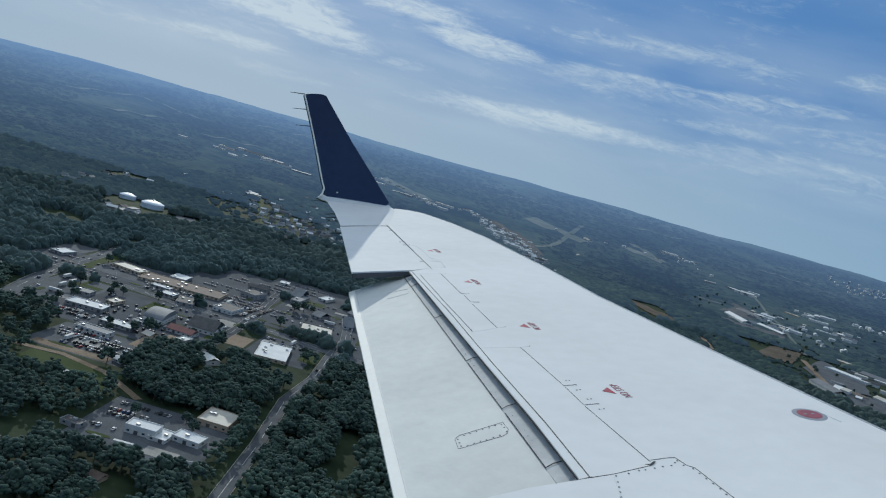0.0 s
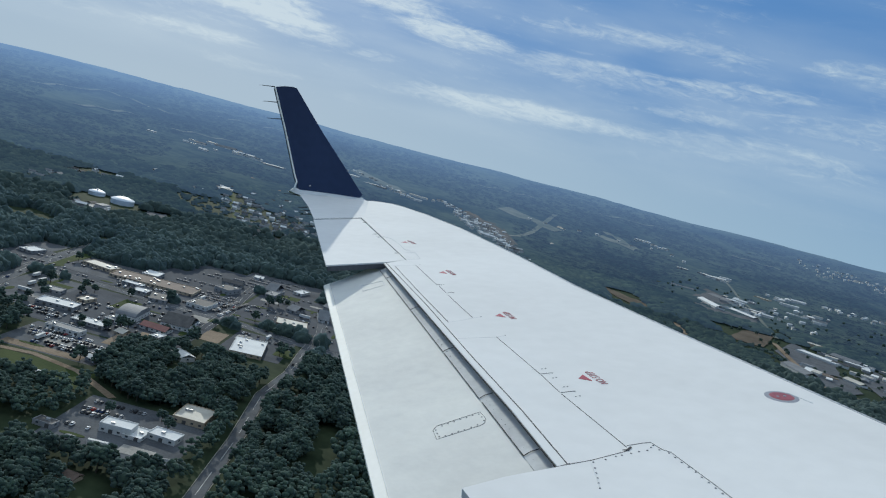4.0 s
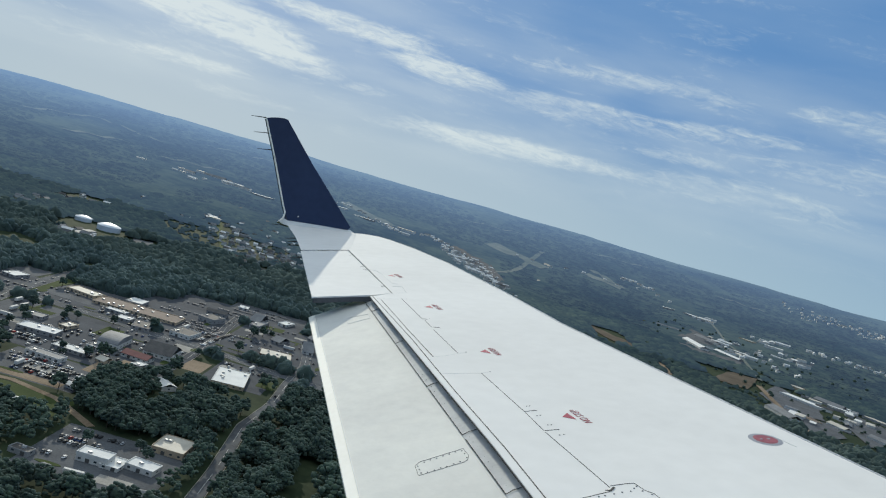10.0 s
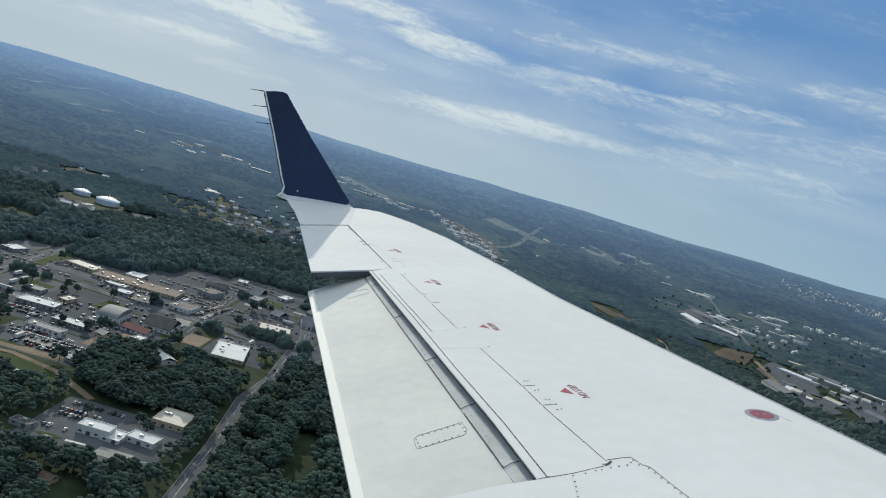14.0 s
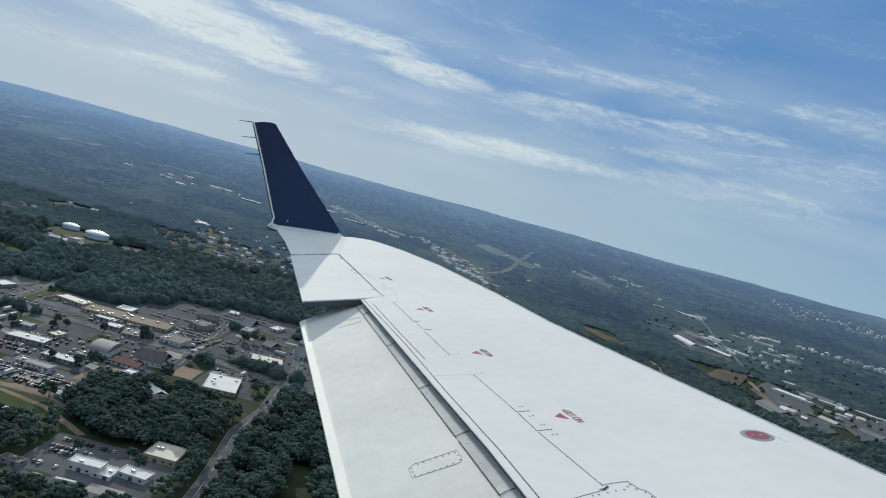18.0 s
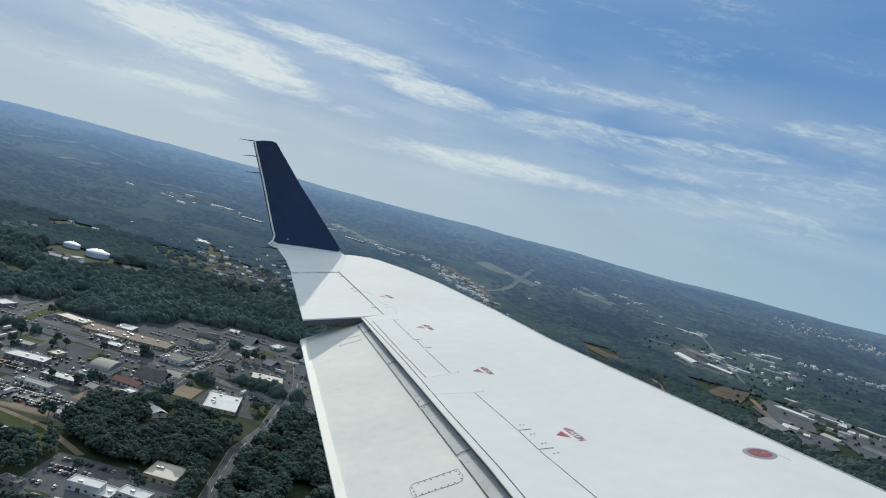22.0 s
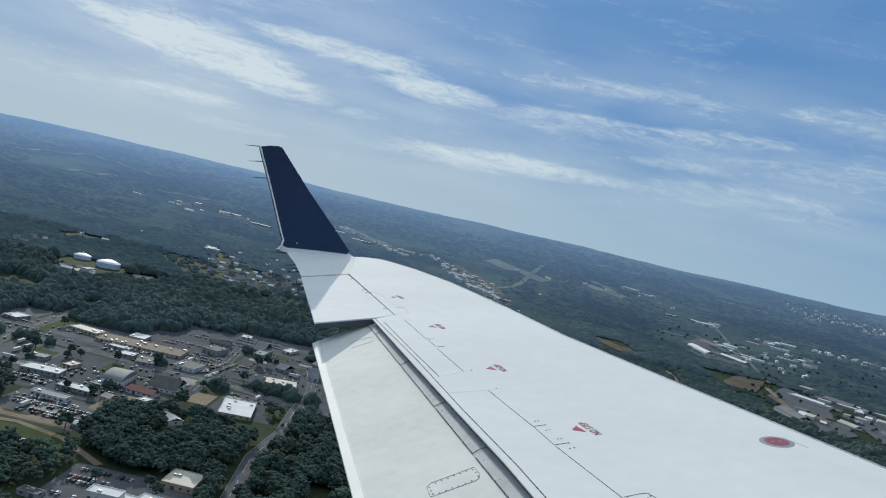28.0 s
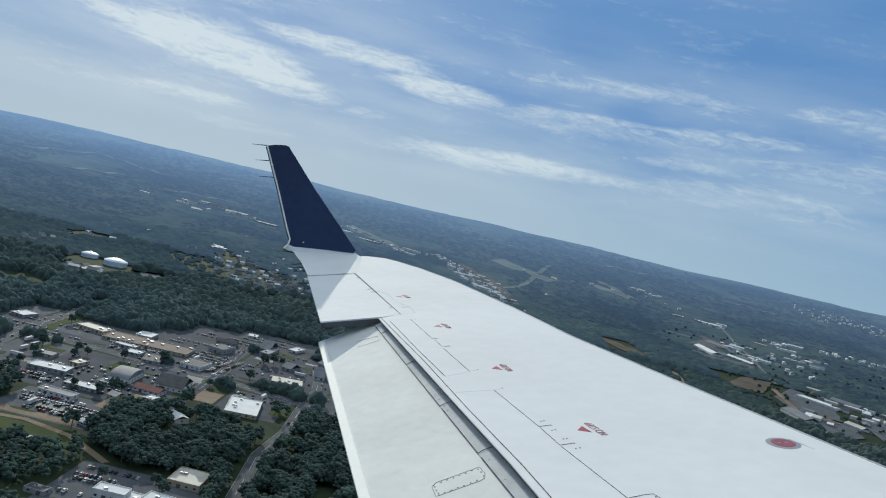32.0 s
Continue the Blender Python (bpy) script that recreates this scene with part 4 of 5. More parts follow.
def far_house(x, y, turn, size=1.0, flat=False, stretch=1.0, tall=1.15):
    up = 3.0 if math.hypot(x, y) > 2250 else 0.0
    size *= 1.2
    s = 9 * size * max(1, stretch * 0.8)
    clearings.append((x - s, y - s - (40 if flat else 14), x + s, y + s))
    if not flat and math.hypot(x, y) > 2300:
        far_places.append((pose(x, y, land(x, y) + up, 0, 0, turn) @ Matrix.Diagonal((size * stretch, size, tall, 1)), rng.random()))
        return
    ob = thing("far_building" if flat else "far_house", pose(x, y, land(x, y) + up, 0, 0, turn) @ Matrix.Diagonal((size * stretch, size, tall, 1)),
               "distant pale low building with a flat roof" if flat else "distant small white house among trees", "building" if flat else "house",
               group="far works" if flat else "far houses")
    # distant buildings get paler walls and roofs in place of haze
    distant = math.hypot(x, y) > 2800
    part("wall", far_wall if distant else rng.choice(far_walls), None, ob)
    part("roof", rng.choice(far_flats[:3] if distant else far_flats) if flat else rng.choice((far_roof, far_roof, far_roof_dark, far_roof_pale)), None, ob)


def works(az, dip, n, half_az, half_dip, turn, big=1.0):
    """A cluster of mixed sheds and shops of all sizes, set along one direction."""
    for k in range(n):
        x, y = on_land(az + rng.uniform(-half_az, half_az), dip + rng.uniform(-half_dip, half_dip))
        far_house(x, y, turn + rng.uniform(-6, 6) + rng.choice((0, 0, 90)), rng.uniform(0.7, 1.9) * big, rng.random() < 0.75, rng.uniform(1.0, 2.1), rng.uniform(0.9, 1.5))


def rows_of_houses(az0, dip0, az1, dip1, n, jitter=0.25, big=1.0):
    for k in range(n):
        q = (k + 0.5) / n
        x, y = on_land(az0 + (az1 - az0) * q + rng.uniform(-jitter, jitter) * 0.4, dip0 + (dip1 - dip0) * q + rng.uniform(-jitter, jitter) * 0.3)
        far_house(x, y, rng.choice((0, 12, 80)), rng.uniform(0.8, 1.15) * big)


def village(az, dip, half_az, half_dip):
    """Open ground of a settlement: fewer trees, seen as a lighter patch of the woods."""
    xa, ya = on_land(az, dip + half_dip)
    xb, yb = on_land(az, max(0.9, dip - half_dip))
    reach = math.hypot(xa, ya)
    villages.append(((xa + xb) / 2, (ya + yb) / 2, reach * math.tan(radians(half_az)) + abs(xb - xa) / 2, abs(yb - ya) / 2))


for spot in ((2.0, 4.9, 3.6, 1.0), (19.6, 4.5, 4.0, 0.9), (25.5, 7.0, 4.0, 0.9), (-5.5, 3.4, 3.0, 0.6), (-18.5, 3.8, 4.6, 0.4), (-22.5, 9.0, 2.6, 0.4), (-23.0, 5.9, 4.6, 0.5), (-13.6, 7.1, 3.4, 1.1)):
    village(*spot)
for k in range(5):
    rows_of_houses(-0.6 + k * 1.15, 3.95 + k * 0.33, 1.0 + k * 1.15, 4.75 + k * 0.33, 13, 0.35)
rows_of_houses(-24.8, 9.0, -22.4, 9.2, 6, 0.5)
for k in range(9):
    rows_of_houses(-17.6 + k * 0.45, 6.2 + k * 0.30, -10.6 + k * 0.2, 5.7 + k * 0.30, 15, 1.6, 0.72)
for k in range(4):
    rows_of_houses(-2.0 + k * 0.4, 3.35 + k * 0.12, 3.2 + k * 0.3, 4.6 + k * 0.25, 16, 0.3, 0.9)
rows_of_houses(-8.5, 2.9, -3.0, 3.9, 18, 0.4)
rows_of_houses(22.0, 1.3, 30.0, 1.55, 60, 0.8, 0.6)
works(26.5, 1.45, 34, 3.6, 0.30, -15, 0.5)
rows_of_houses(11.6, 2.55, 14.2, 2.75, 9, 0.2)
rows_of_houses(4.0, 3.2, 16.0, 3.0, 10, 0.6)
rows_of_houses(-28.0, 7.8, -20.0, 6.1, 16, 0.8)
rows_of_houses(24.0, 3.6, 30.0, 3.5, 22, 0.5)
rows_of_houses(18.5, 4.8, 24.0, 5.2, 16, 1.2)
for spot in ((17.3, 3.62, 6, 0.7, 0.10, -24), (18.3, 5.0, 9, 1.2, 0.35, -25), (20.8, 4.9, 11, 1.5, 0.35, -25), (21.6, 3.9, 8, 1.0, 0.2, -22), (23.4, 4.5, 9, 1.2, 0.3, -20), (25.6, 6.5, 6, 1.4, 0.25, -28, 1.5),
             (24.9, 7.6, 5, 0.7, 0.25, -28, 1.3), (27.6, 6.8, 8, 1.5, 0.5, -28, 1.1), (29.4, 6.5, 6, 1.0, 0.3, -28, 1.1), (-3.5, 3.65, 7, 1.6, 0.15, -12), (-14.4, 3.7, 9, 1.4, 0.15, -8), (-19.5, 3.7, 9, 2.6, 0.3, -6),
             (-15.8, 6.1, 4, 0.5, 0.12, -5), (-23.5, 9.1, 3, 0.8, 0.1, -5), (28.0, 1.5, 16, 3.0, 0.2, -10, 0.5)):
    works(*spot)


def long_shed(az0, dip0, az1, dip1, width, height, roof, wall):
    """A long low works building whose near side runs between two places on the land."""
    (xa, ya), (xb, yb) = on_land(az0, dip0), on_land(az1, dip1)
    length = max(14.0, math.dist((xa, ya), (xb, yb)))
    turn = math.degrees(math.atan2(yb - ya, xb - xa))
    x, y = (xa + xb) / 2 - math.sin(radians(turn)) * width / 2, (ya + yb) / 2 + math.cos(radians(turn)) * width / 2
    building(x, y, length, width, turn, height, roof, wall, name="works_building", near=False)
    c = max(length, width) / 2 + 4
    clearings.append((x - c, y - c - 45, x + c, y + c * 0.5))


bm = bmesh.new()
for m, pick in far_places:
    vs = add_box(bm, -6, -4, -3, 6, 4, 4.2)
    ridge = [bm.verts.new((x, 0, 6.4)) for x in (-6.4, 6.4)]
    eaves = [bm.verts.new(p) for p in ((-6.4, -4.4, 4.25), (6.4, -4.4, 4.25), (6.4, 4.4, 4.25), (-6.4, 4.4, 4.25))]
    roof = [bm.faces.new((eaves[0], eaves[1], ridge[1], ridge[0])), bm.faces.new((eaves[2], eaves[3], ridge[0], ridge[1])), bm.faces.new((eaves[1], eaves[2], ridge[1])), bm.faces.new((eaves[3], eaves[0], ridge[0]))]
    # most far roofs are white, sunlit brightness put into the colour
    for f in roof:
        f.material_index = 1 if pick < 0.65 else 2
    for v in vs + ridge + eaves:
        v.co = m @ v.co
far_houses = new("far_houses", mesh_of("far_houses", bm, WALL_WHITE))
far_houses.data.materials.append(ROOF_WHITE)
far_houses.data.materials.append(ROOF_GREY)
tagged(far_houses, "rows of distant small white houses among woods", "houses", kind="stuff")

yard_trees = []


def far_patch(name, corners, mat, label):
    """A patch of open land, far off."""
    pts = []
    for (a0, d0), (a1, d1) in zip(corners, corners[1:] + corners[:1]):
        for q in (0.0, 0.2, 0.4, 0.6, 0.8):
            u = noise.noise((a0 * 3.7 + q * 9, d0 * 5.1, 1.0)) * 0.11
            pts.append(on_land(a0 + (a1 - a0) * q + (d1 - d0) * u * 2, d0 + (d1 - d0) * q + (a1 - a0) * u * 0.5))
    plot(name, pts, mat, label, "field", lift=4.5 if mat == HAZED_FIELD else 1.6)
    xs, ys = [p[0] for p in pts], [p[1] for p in pts]
    clearings.append((min(xs), min(ys), max(xs), max(ys)))


# meadows in the field material carry its haze glow
far_patch("meadow", ((2.2, 2.95), (6.4, 3.5), (6.9, 3.25), (3.0, 2.65)), HAZED_FIELD, "pale green meadow in the far woods")
far_patch("bare_field", ((19.19, 7.02), (21.42, 6.99), (21.85, 6.15), (19.92, 6.36)), EARTH, "bare brown storage yard by the works")
far_patch("bare_field", ((10.4, 6.35), (13.8, 6.85), (13.7, 6.5), (10.5, 6.1)), EARTH, "bare brown loop of cleared ground in the woods")
far_patch("bare_field", ((-15.9, 5.0), (-13.6, 5.25), (-11.6, 5.6), (-11.6, 5.3), (-14.0, 5.0)), CLAY, "long strip of bare orange clay")
far_patch("works_yard", ((-20.6, 8.95), (-18.9, 8.95), (-19.2, 8.65), (-20.4, 8.7)), OLD_ASPHALT, "grey yard cut into the woods")
for corners in (((22.1, 7.0), (23.9, 7.7), (26.2, 7.35), (25.6, 6.7), (23.0, 6.2)), ((24.6, 8.3), (26.2, 8.6), (27.6, 7.9), (26.8, 7.4), (24.9, 7.6)), ((27.4, 7.2), (29.0, 7.9), (30.6, 7.7), (30.0, 6.6), (27.8, 6.4))):
    far_patch("works_yard", corners, OLD_ASPHALT, "worn grey yard between works buildings")
far_patch("works_yard", ((16.0, 5.4), (18.2, 5.9), (20.6, 5.7), (20.3, 4.8), (17.0, 4.4)), OLD_ASPHALT, "worn grey yard between sheds")
road("dirt_road", [on_land(21.96, 6.58), on_land(23.74, 7.59), on_land(25.89, 8.52), on_land(28.03, 8.3), on_land(30.6, 8.1)], 12, DIRT, "broad bare track through the works", lift=2.4, marks=False, edge=False)
# both far roads take the field material's haze glow
road("far_road", [on_land(17.77, 3.43), on_land(18.8, 4.2), on_land(19.97, 4.89), on_land(22.0, 6.3)], 10, HAZED_FIELD, "pale road between far works", lift=4.0, marks=False, edge=False)
road("far_road", [on_land(3.3, 4.6), on_land(4.2, 4.4), on_land(5.0, 3.9), on_land(5.6, 3.1), on_land(6.2, 2.3)], 20, HAZED_FIELD, "pale road cut straight through the woods", lift=4.0, marks=False, edge=False)
for az0, dip0, az1, dip1, width, height, roof, wall in (
        (23.24, 6.62, 25.71, 6.80, 34, 9, "WHITE", "WHITE"), (23.19, 5.98, 24.42, 6.05, 30, 9, "TAN", "TAN"), (25.2, 6.30, 26.9, 6.40, 26, 8, "GREYG", "GREY"), (22.66, 7.73, 24.2, 8.01, 30, 8, "GREYG", "WHITE"),
        (28.04, 6.34, 29.5, 6.42, 24, 8, "TAN", "GREY"), (26.3, 7.43, 27.36, 7.54, 20, 7, "TANG", "WHITE"), (28.63, 7.44, 30.0, 7.53, 22, 8, "GREYG", "WHITE"), (25.0, 7.52, 25.7, 7.62, 16, 5, "BROWN", "TAN"),
        (14.94, 3.67, 15.62, 3.62, 24, 10, "WHITE", "GREY"), (16.19, 3.60, 17.62, 3.74, 30, 11, "WHITE", "GREY"), (14.78, 4.8, 16.28, 4.76, 14, 6, "GREYG", "WHITE"), (17.22, 4.79, 18.6, 4.90, 26, 8, "GREYG", "GREY"),
        (16.64, 5.21, 17.88, 5.50, 26, 8, "WHITEG", "WHITE"), (19.97, 4.07, 20.87, 4.14, 22, 9, "TAN", "TAN"), (18.72, 5.28, 20.34, 5.47, 18, 6, "WHITEG", "GREY"), (22.08, 4.57, 23.35, 4.55, 20, 8, "WHITE", "WHITE"),
        (11.71, 2.52, 12.63, 2.56, 26, 10, "WHITE", "WHITE"), (-8.6, 3.2, -7.6, 3.3, 30, 9, "WHITE", "WHITE"), (-7.2, 3.45, -5.6, 3.6, 24, 9, "WHITE", "GREY"), (-14.0, 3.9, -12.6, 4.0, 30, 9, "WHITE", "GREY"), (-17.2, 3.5, -15.8, 3.55, 26, 8, "GREYG", "WHITE")):
    long_shed(az0, dip0, az1, dip1, width, height, roof, wall)
for k in range(320):
    x, y = on_land(rng.uniform(14.5, 30.5), rng.uniform(4.2, 8.8))
    if not near_building(x, y, 5) and noise.noise((x * 0.02, y * 0.02, 3.0)) > -0.05:
        yard_trees.append((x, y, rng.uniform(0.5, 1.0)))
far_patch("meadow", ((-7.5, 2.75), (-4.0, 3.45), (-4.6, 3.6), (-8.2, 2.95)), HAZED_FIELD, "pale green fields by a far village")
far_patch("meadow", ((9.36, 3.0), (11.85, 3.35), (12.0, 3.18), (9.6, 2.85)), HAZED_FIELD, "dry strip in the far woods")
far_patch("village_ground", ((-2.4, 3.5), (3.2, 4.9), (4.0, 5.6), (4.3, 5.0), (3.0, 4.1), (-2.0, 3.15)), OLD_ASPHALT, "grey streets of a dense housing estate")
# strips of field on the hills, paled by the haze glow in their material
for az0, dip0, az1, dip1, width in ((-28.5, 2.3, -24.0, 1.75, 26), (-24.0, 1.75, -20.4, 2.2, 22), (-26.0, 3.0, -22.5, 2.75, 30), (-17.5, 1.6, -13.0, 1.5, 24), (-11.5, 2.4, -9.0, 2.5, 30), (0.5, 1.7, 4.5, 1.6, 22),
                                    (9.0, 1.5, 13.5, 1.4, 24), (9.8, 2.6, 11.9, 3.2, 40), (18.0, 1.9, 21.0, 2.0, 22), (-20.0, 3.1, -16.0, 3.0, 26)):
    road("field_strip", [on_land(az0 + (az1 - az0) * k / 6, dip0 + (dip1 - dip0) * k / 6 + 0.06 * math.sin(k * 2.1)) for k in range(7)], width, HAZED_FIELD, "pale strip of field in the hills", lift=5.0, marks=False, edge=False)


# ---- islands of grass, aprons and lorry trailers in the lots ----
def in_lots(margin):
    x0, y0, x1, y1 = LOTS[rng.choice((0, 1, 1, 2, 3, 4, 5, 5, 6, 7, 10))]
    return rng.uniform(x0 + margin, x1 - margin), rng.uniform(y0 + margin, y1 - margin)


for k in range(34):
    x, y = in_lots(6)
    if near_building(x, y, 3):
        continue
    a, b = (rng.uniform(5, 12), rng.uniform(1.6, 3.2)) if k % 2 else (rng.uniform(1.6, 3.2), rng.uniform(5, 12))
    ring = [(x + a * math.cos(t), y + b * math.sin(t)) for t in [math.pi * i / 8 for i in range(16)]]
    plot("traffic_island", ring, LAWN, "kerbed grass island in a parking lot", "lawn", lift=0.30)
    building_boxes.append((x - a, y - b, x + a, y + b))
for k in range(16):
    x, y = in_lots(9)
    if not near_building(x, y, -3):
        w, d = rng.uniform(5, 13), rng.uniform(4, 9)
        plot("concrete_apron", rect(x - w, y - d, x + w, y + d), CONCRETE if k % 2 else OLD_ASPHALT, "pale concrete apron in the lot", "pavement", lift=0.170 + 0.004 * k)
trailer_body = mesh_of("body", box(-6.0, -1.25, 1.1, 6.0, 1.25, 3.9, 0.05), WALL_WHITE)
trailer_frame = mesh_of("chassis", box(-5.6, -0.9, 0.75, 5.6, 0.9, 1.09), ROOF_DARK)
trailer_wheel_bm = bmesh.new()
bmesh.ops.create_cone(trailer_wheel_bm, cap_ends=True, segments=12, radius1=0.5, radius2=0.5, depth=0.35)
bmesh.ops.rotate(trailer_wheel_bm, cent=(0, 0, 0), matrix=Matrix.Rotation(radians(90), 3, "X"), verts=trailer_wheel_bm.verts[:])
trailer_wheel = mesh_of("wheel", trailer_wheel_bm, RUBBER)
for k in range(26):
    x, y = in_lots(8)
    if near_building(x, y, 6):
        continue
    ob = thing("lorry_trailer", pose(x, y, 0.15, 0, 0, rng.choice((0, 4, 90, 86))), "white box trailer parked on asphalt", "trailer", group="parked trailers")
    part("body", trailer_body, None, ob)
    part("chassis", trailer_frame, None, ob)
    for wx in (-4.6, -3.4, 4.4):
        for wy in (-1.05, 1.05):
            part("wheel", trailer_wheel, None, ob).location = (wx, wy, 0.5)
    building_boxes.append((x - 7, y - 7, x + 7, y + 7))


# ---- what was flown over before: airfield, offices and shopping centre ----
YELLOW_PAINT = material("yellow_paint", (0.45, 0.27, 0.03), (0.6, 0.38, 0.06), rough=0.8, fine=2)
runway = road("runway", [(-1892, 420), (-1862, 800), (-1830, 1200), (-1770, 1960)], 46, OLD_ASPHALT, "long grey runway with white markings", marks=False, edge=False)
run_dir = (Vector((-1770, 1960, 0)) - Vector((-1892, 420, 0))).normalized()
run_side = Vector((run_dir.y, -run_dir.x, 0))


def on_runway(along, aside):
    p = Vector((-1862, 800, 0)) + run_dir * along + run_side * aside
    return p.x, p.y, land(p.x, p.y)


for k in range(24):
    a = -330 + 60 * k
    part("centre_dash", ribbon([on_runway(a, 0), on_runway(a + 34, 0)], 1.0, 0.50, 0.02), PAINT_LINE, runway)
for side in (-11, 11):
    part("aiming_mark", ribbon([on_runway(120, side), on_runway(170, side)], 8.0, 0.51, 0.02), PAINT_LINE, runway)
for k in range(12):
    s = (k - 5.5) * 3.4
    part("threshold_bar", ribbon([on_runway(900, s), on_runway(945, s)], 1.8, 0.51, 0.02), PAINT_LINE, runway)
for points, width, label in (([(-2050, 600), (-2010, 1000), (-1960, 1500), (-1930, 1800)], 18, "pale taxiway beside the runway"),
                             ([(-1990, 1250), (-1930, 1330), (-1850, 1360)], 18, "curved pale taxiway joining the runway"),
                             ([(-1720, 250), (-1547, 215), (-1414, 190), (-1266, 184), (-1100, 196)], 22, "concrete taxiway with yellow centre line"),
                             ([(-1420, 195), (-1500, 300), (-1530, 430), (-1518, 541), (-1440, 600), (-1330, 620)], 9, "curved narrow service road on the grass")):
    strip = road("taxiway", points, width, CONCRETE, label, marks=False, edge=False)
    for (xa, ya), (xb, yb) in zip(points, points[1:]):
        part("centre_line", ribbon([(xa, ya, land(xa, ya)), (xb, yb, land(xb, yb))], 0.4, 0.52, 0.02), YELLOW_PAINT, strip)
plot("parking_lot", rect(-1335, 430, -1215, 600), OLD_ASPHALT, "airport parking lot with rows of cars", "parking lot", lift=0.06)
plot("parking_lot", rect(-1320, 650, -1180, 760), ASPHALT, "grey asphalt parking lot beside sheds", "parking lot", lift=0.06)
plot("parking_lot", rect(-1215, 330, -1060, 640), ASPHALT, "dealers' asphalt lot full of cars", "parking lot", lift=0.07)
for x, y, length, width, turn, height, roof, wall in ((-1240, 700, 60, 24, 8, 7, "WHITE", "GREY"), (-1138, 532, 58, 40, 4, 8, "WHITE", "WHITE"), (-1182, 389, 64, 30, 3, 8, "GREY", "WHITE"), (-1132, 721, 46, 26, 5, 7, "WHITE", "GREY"),
                                                      (-1090, 440, 40, 30, 0, 7, "GREY", "WHITE"), (-2010, 2050, 90, 30, 12, 9, "WHITE", "WHITE"), (-1940, 2130, 50, 26, 12, 8, "WHITE", "GREY")):
    building(x, y, length, width, turn, height, roof, wall, near=False)
plot("parking_lot", rect(-1040, 560, -690, 900), OLD_ASPHALT, "wide tan-grey parking lot of a shopping centre", "parking lot", lift=0.08)
clearings.append((-1040, 560, -690, 900))
building(-950, 742, 150, 52, 2, 10, "WHITE", "TAN", name="store_building", near=False)
building(-800, 700, 92, 60, 2, 9, "BROWN", "TAN", name="store_building", near=False)
building(-752, 760, 48, 30, 2, 8, "WHITE", "TAN", name="store_building", near=False)
building(-722, 640, 30, 18, 2, 6, "TAN", "BROWN", name="store_building", near=False)
for k in range(5):
    building(-770 + k * 15, 455 + k * 9, 14, 12, 31, 7, "GREYG", "GREY", name="row_house", near=False)

# ---- what lies ahead: river, road bridge and flats ----
river = road("river", [(60, 560), (126, 640), (161, 719), (222, 802), (256, 809), (300, 860), (330, 980), (300, 1080)], 22, WATER, "slow brown-green river between wooded banks", marks=False, edge=False)
road("river", [(230, 560), (256, 660), (262, 740), (258, 806)], 14, WATER, "narrow arm of the river", marks=False, edge=False)
road("highway", [(20, 590), (98, 619), (195, 624), (300, 640), (480, 690)], 16, OLD_ASPHALT, "grey highway along the river")
for k in range(8):
    building(350 + (k % 4) * 26, 715 + (k // 4) * 34, 22, 11, 14, 5, "BROWNG", "TAN", name="apartment_house", near=False)
plot("timber_yard", rect(290, 1110, 360, 1170), DIRT, "bare timber yard with stacked logs", "yard", lift=0.1)
clearings.append((290, 1110, 360, 1170))


# ---- cars ----
def car_meshes(van):
    long, wide, high = (5.2, 1.95, 1.05) if van else (4.6, 1.8, 0.78)
    lower = bmesh.new()
    add_box(lower, -long / 2, -wide / 2, 0.28, long / 2, wide / 2, 0.28 + high)
    bmesh.ops.bevel(lower, geom=lower.edges[:], offset=0.16, segments=2, affect="EDGES")
    cabin = bmesh.new()
    vs = add_box(cabin, -long * 0.40 if van else -long * 0.34, -wide * 0.44, 0.28 + high - 0.02, long * 0.22, wide * 0.44, 0.28 + high + (0.62 if van else 0.52))
    for v in vs[4:]:
        v.co.x *= 0.82
        v.co.y *= 0.84
    bmesh.ops.bevel(cabin, geom=cabin.edges[:], offset=0.07, segments=1, affect="EDGES")
    roof = bmesh.new()
    add_box(roof, -long * 0.26, -wide * 0.35, 0.28 + high + (0.60 if van else 0.50), long * 0.15, wide * 0.35, 0.28 + high + (0.66 if van else 0.56))
    return lower, cabin, roof, long, wide


wheel_bm = bmesh.new()
bmesh.ops.create_cone(wheel_bm, cap_ends=True, segments=12, radius1=0.33, radius2=0.33, depth=0.22)
bmesh.ops.rotate(wheel_bm, cent=(0, 0, 0), matrix=Matrix.Rotation(radians(90), 3, "X"), verts=wheel_bm.verts[:])
wheel_mesh = mesh_of("wheel", wheel_bm, RUBBER)
CAR_WORDS = ("white", "silver", "black", "grey", "blue", "red")
car_kinds = []
for v in (False, True):
    for paint, word in zip(CAR_PAINTS, CAR_WORDS):
        lo, ca, ro, long, wide = car_meshes(v)
        car_kinds.append((mesh_of("body", lo, paint, True), mesh_of("glasshouse", ca, WINDOW), mesh_of("roof", ro, paint), long, wide, f"{word} {'van' if v else 'saloon car'} parked on grey asphalt"))


car_places = []


def parked_car(x, y, turn):
    car_places.append((x, y, turn))


def build_car(x, y, turn):
    k = rng.choices(range(12), weights=(8, 7, 13, 11, 2, 1, 3, 2, 4, 3, 1, 0))[0]
    body, cabin, roof, long, wide, words = car_kinds[k]
    ob = thing("car", pose(x, y, land(x, y) + 0.12, 0, 0, turn), words, "car", group="parked cars")
    part("body", body, None, ob)
    part("glasshouse", cabin, None, ob)
    part("roof", roof, None, ob)
    for sx in (-0.31, 0.31):
        for sy in (-0.44, 0.44):
            part("wheel", wheel_mesh, None, ob).location = (sx * long, sy * wide, 0.33)


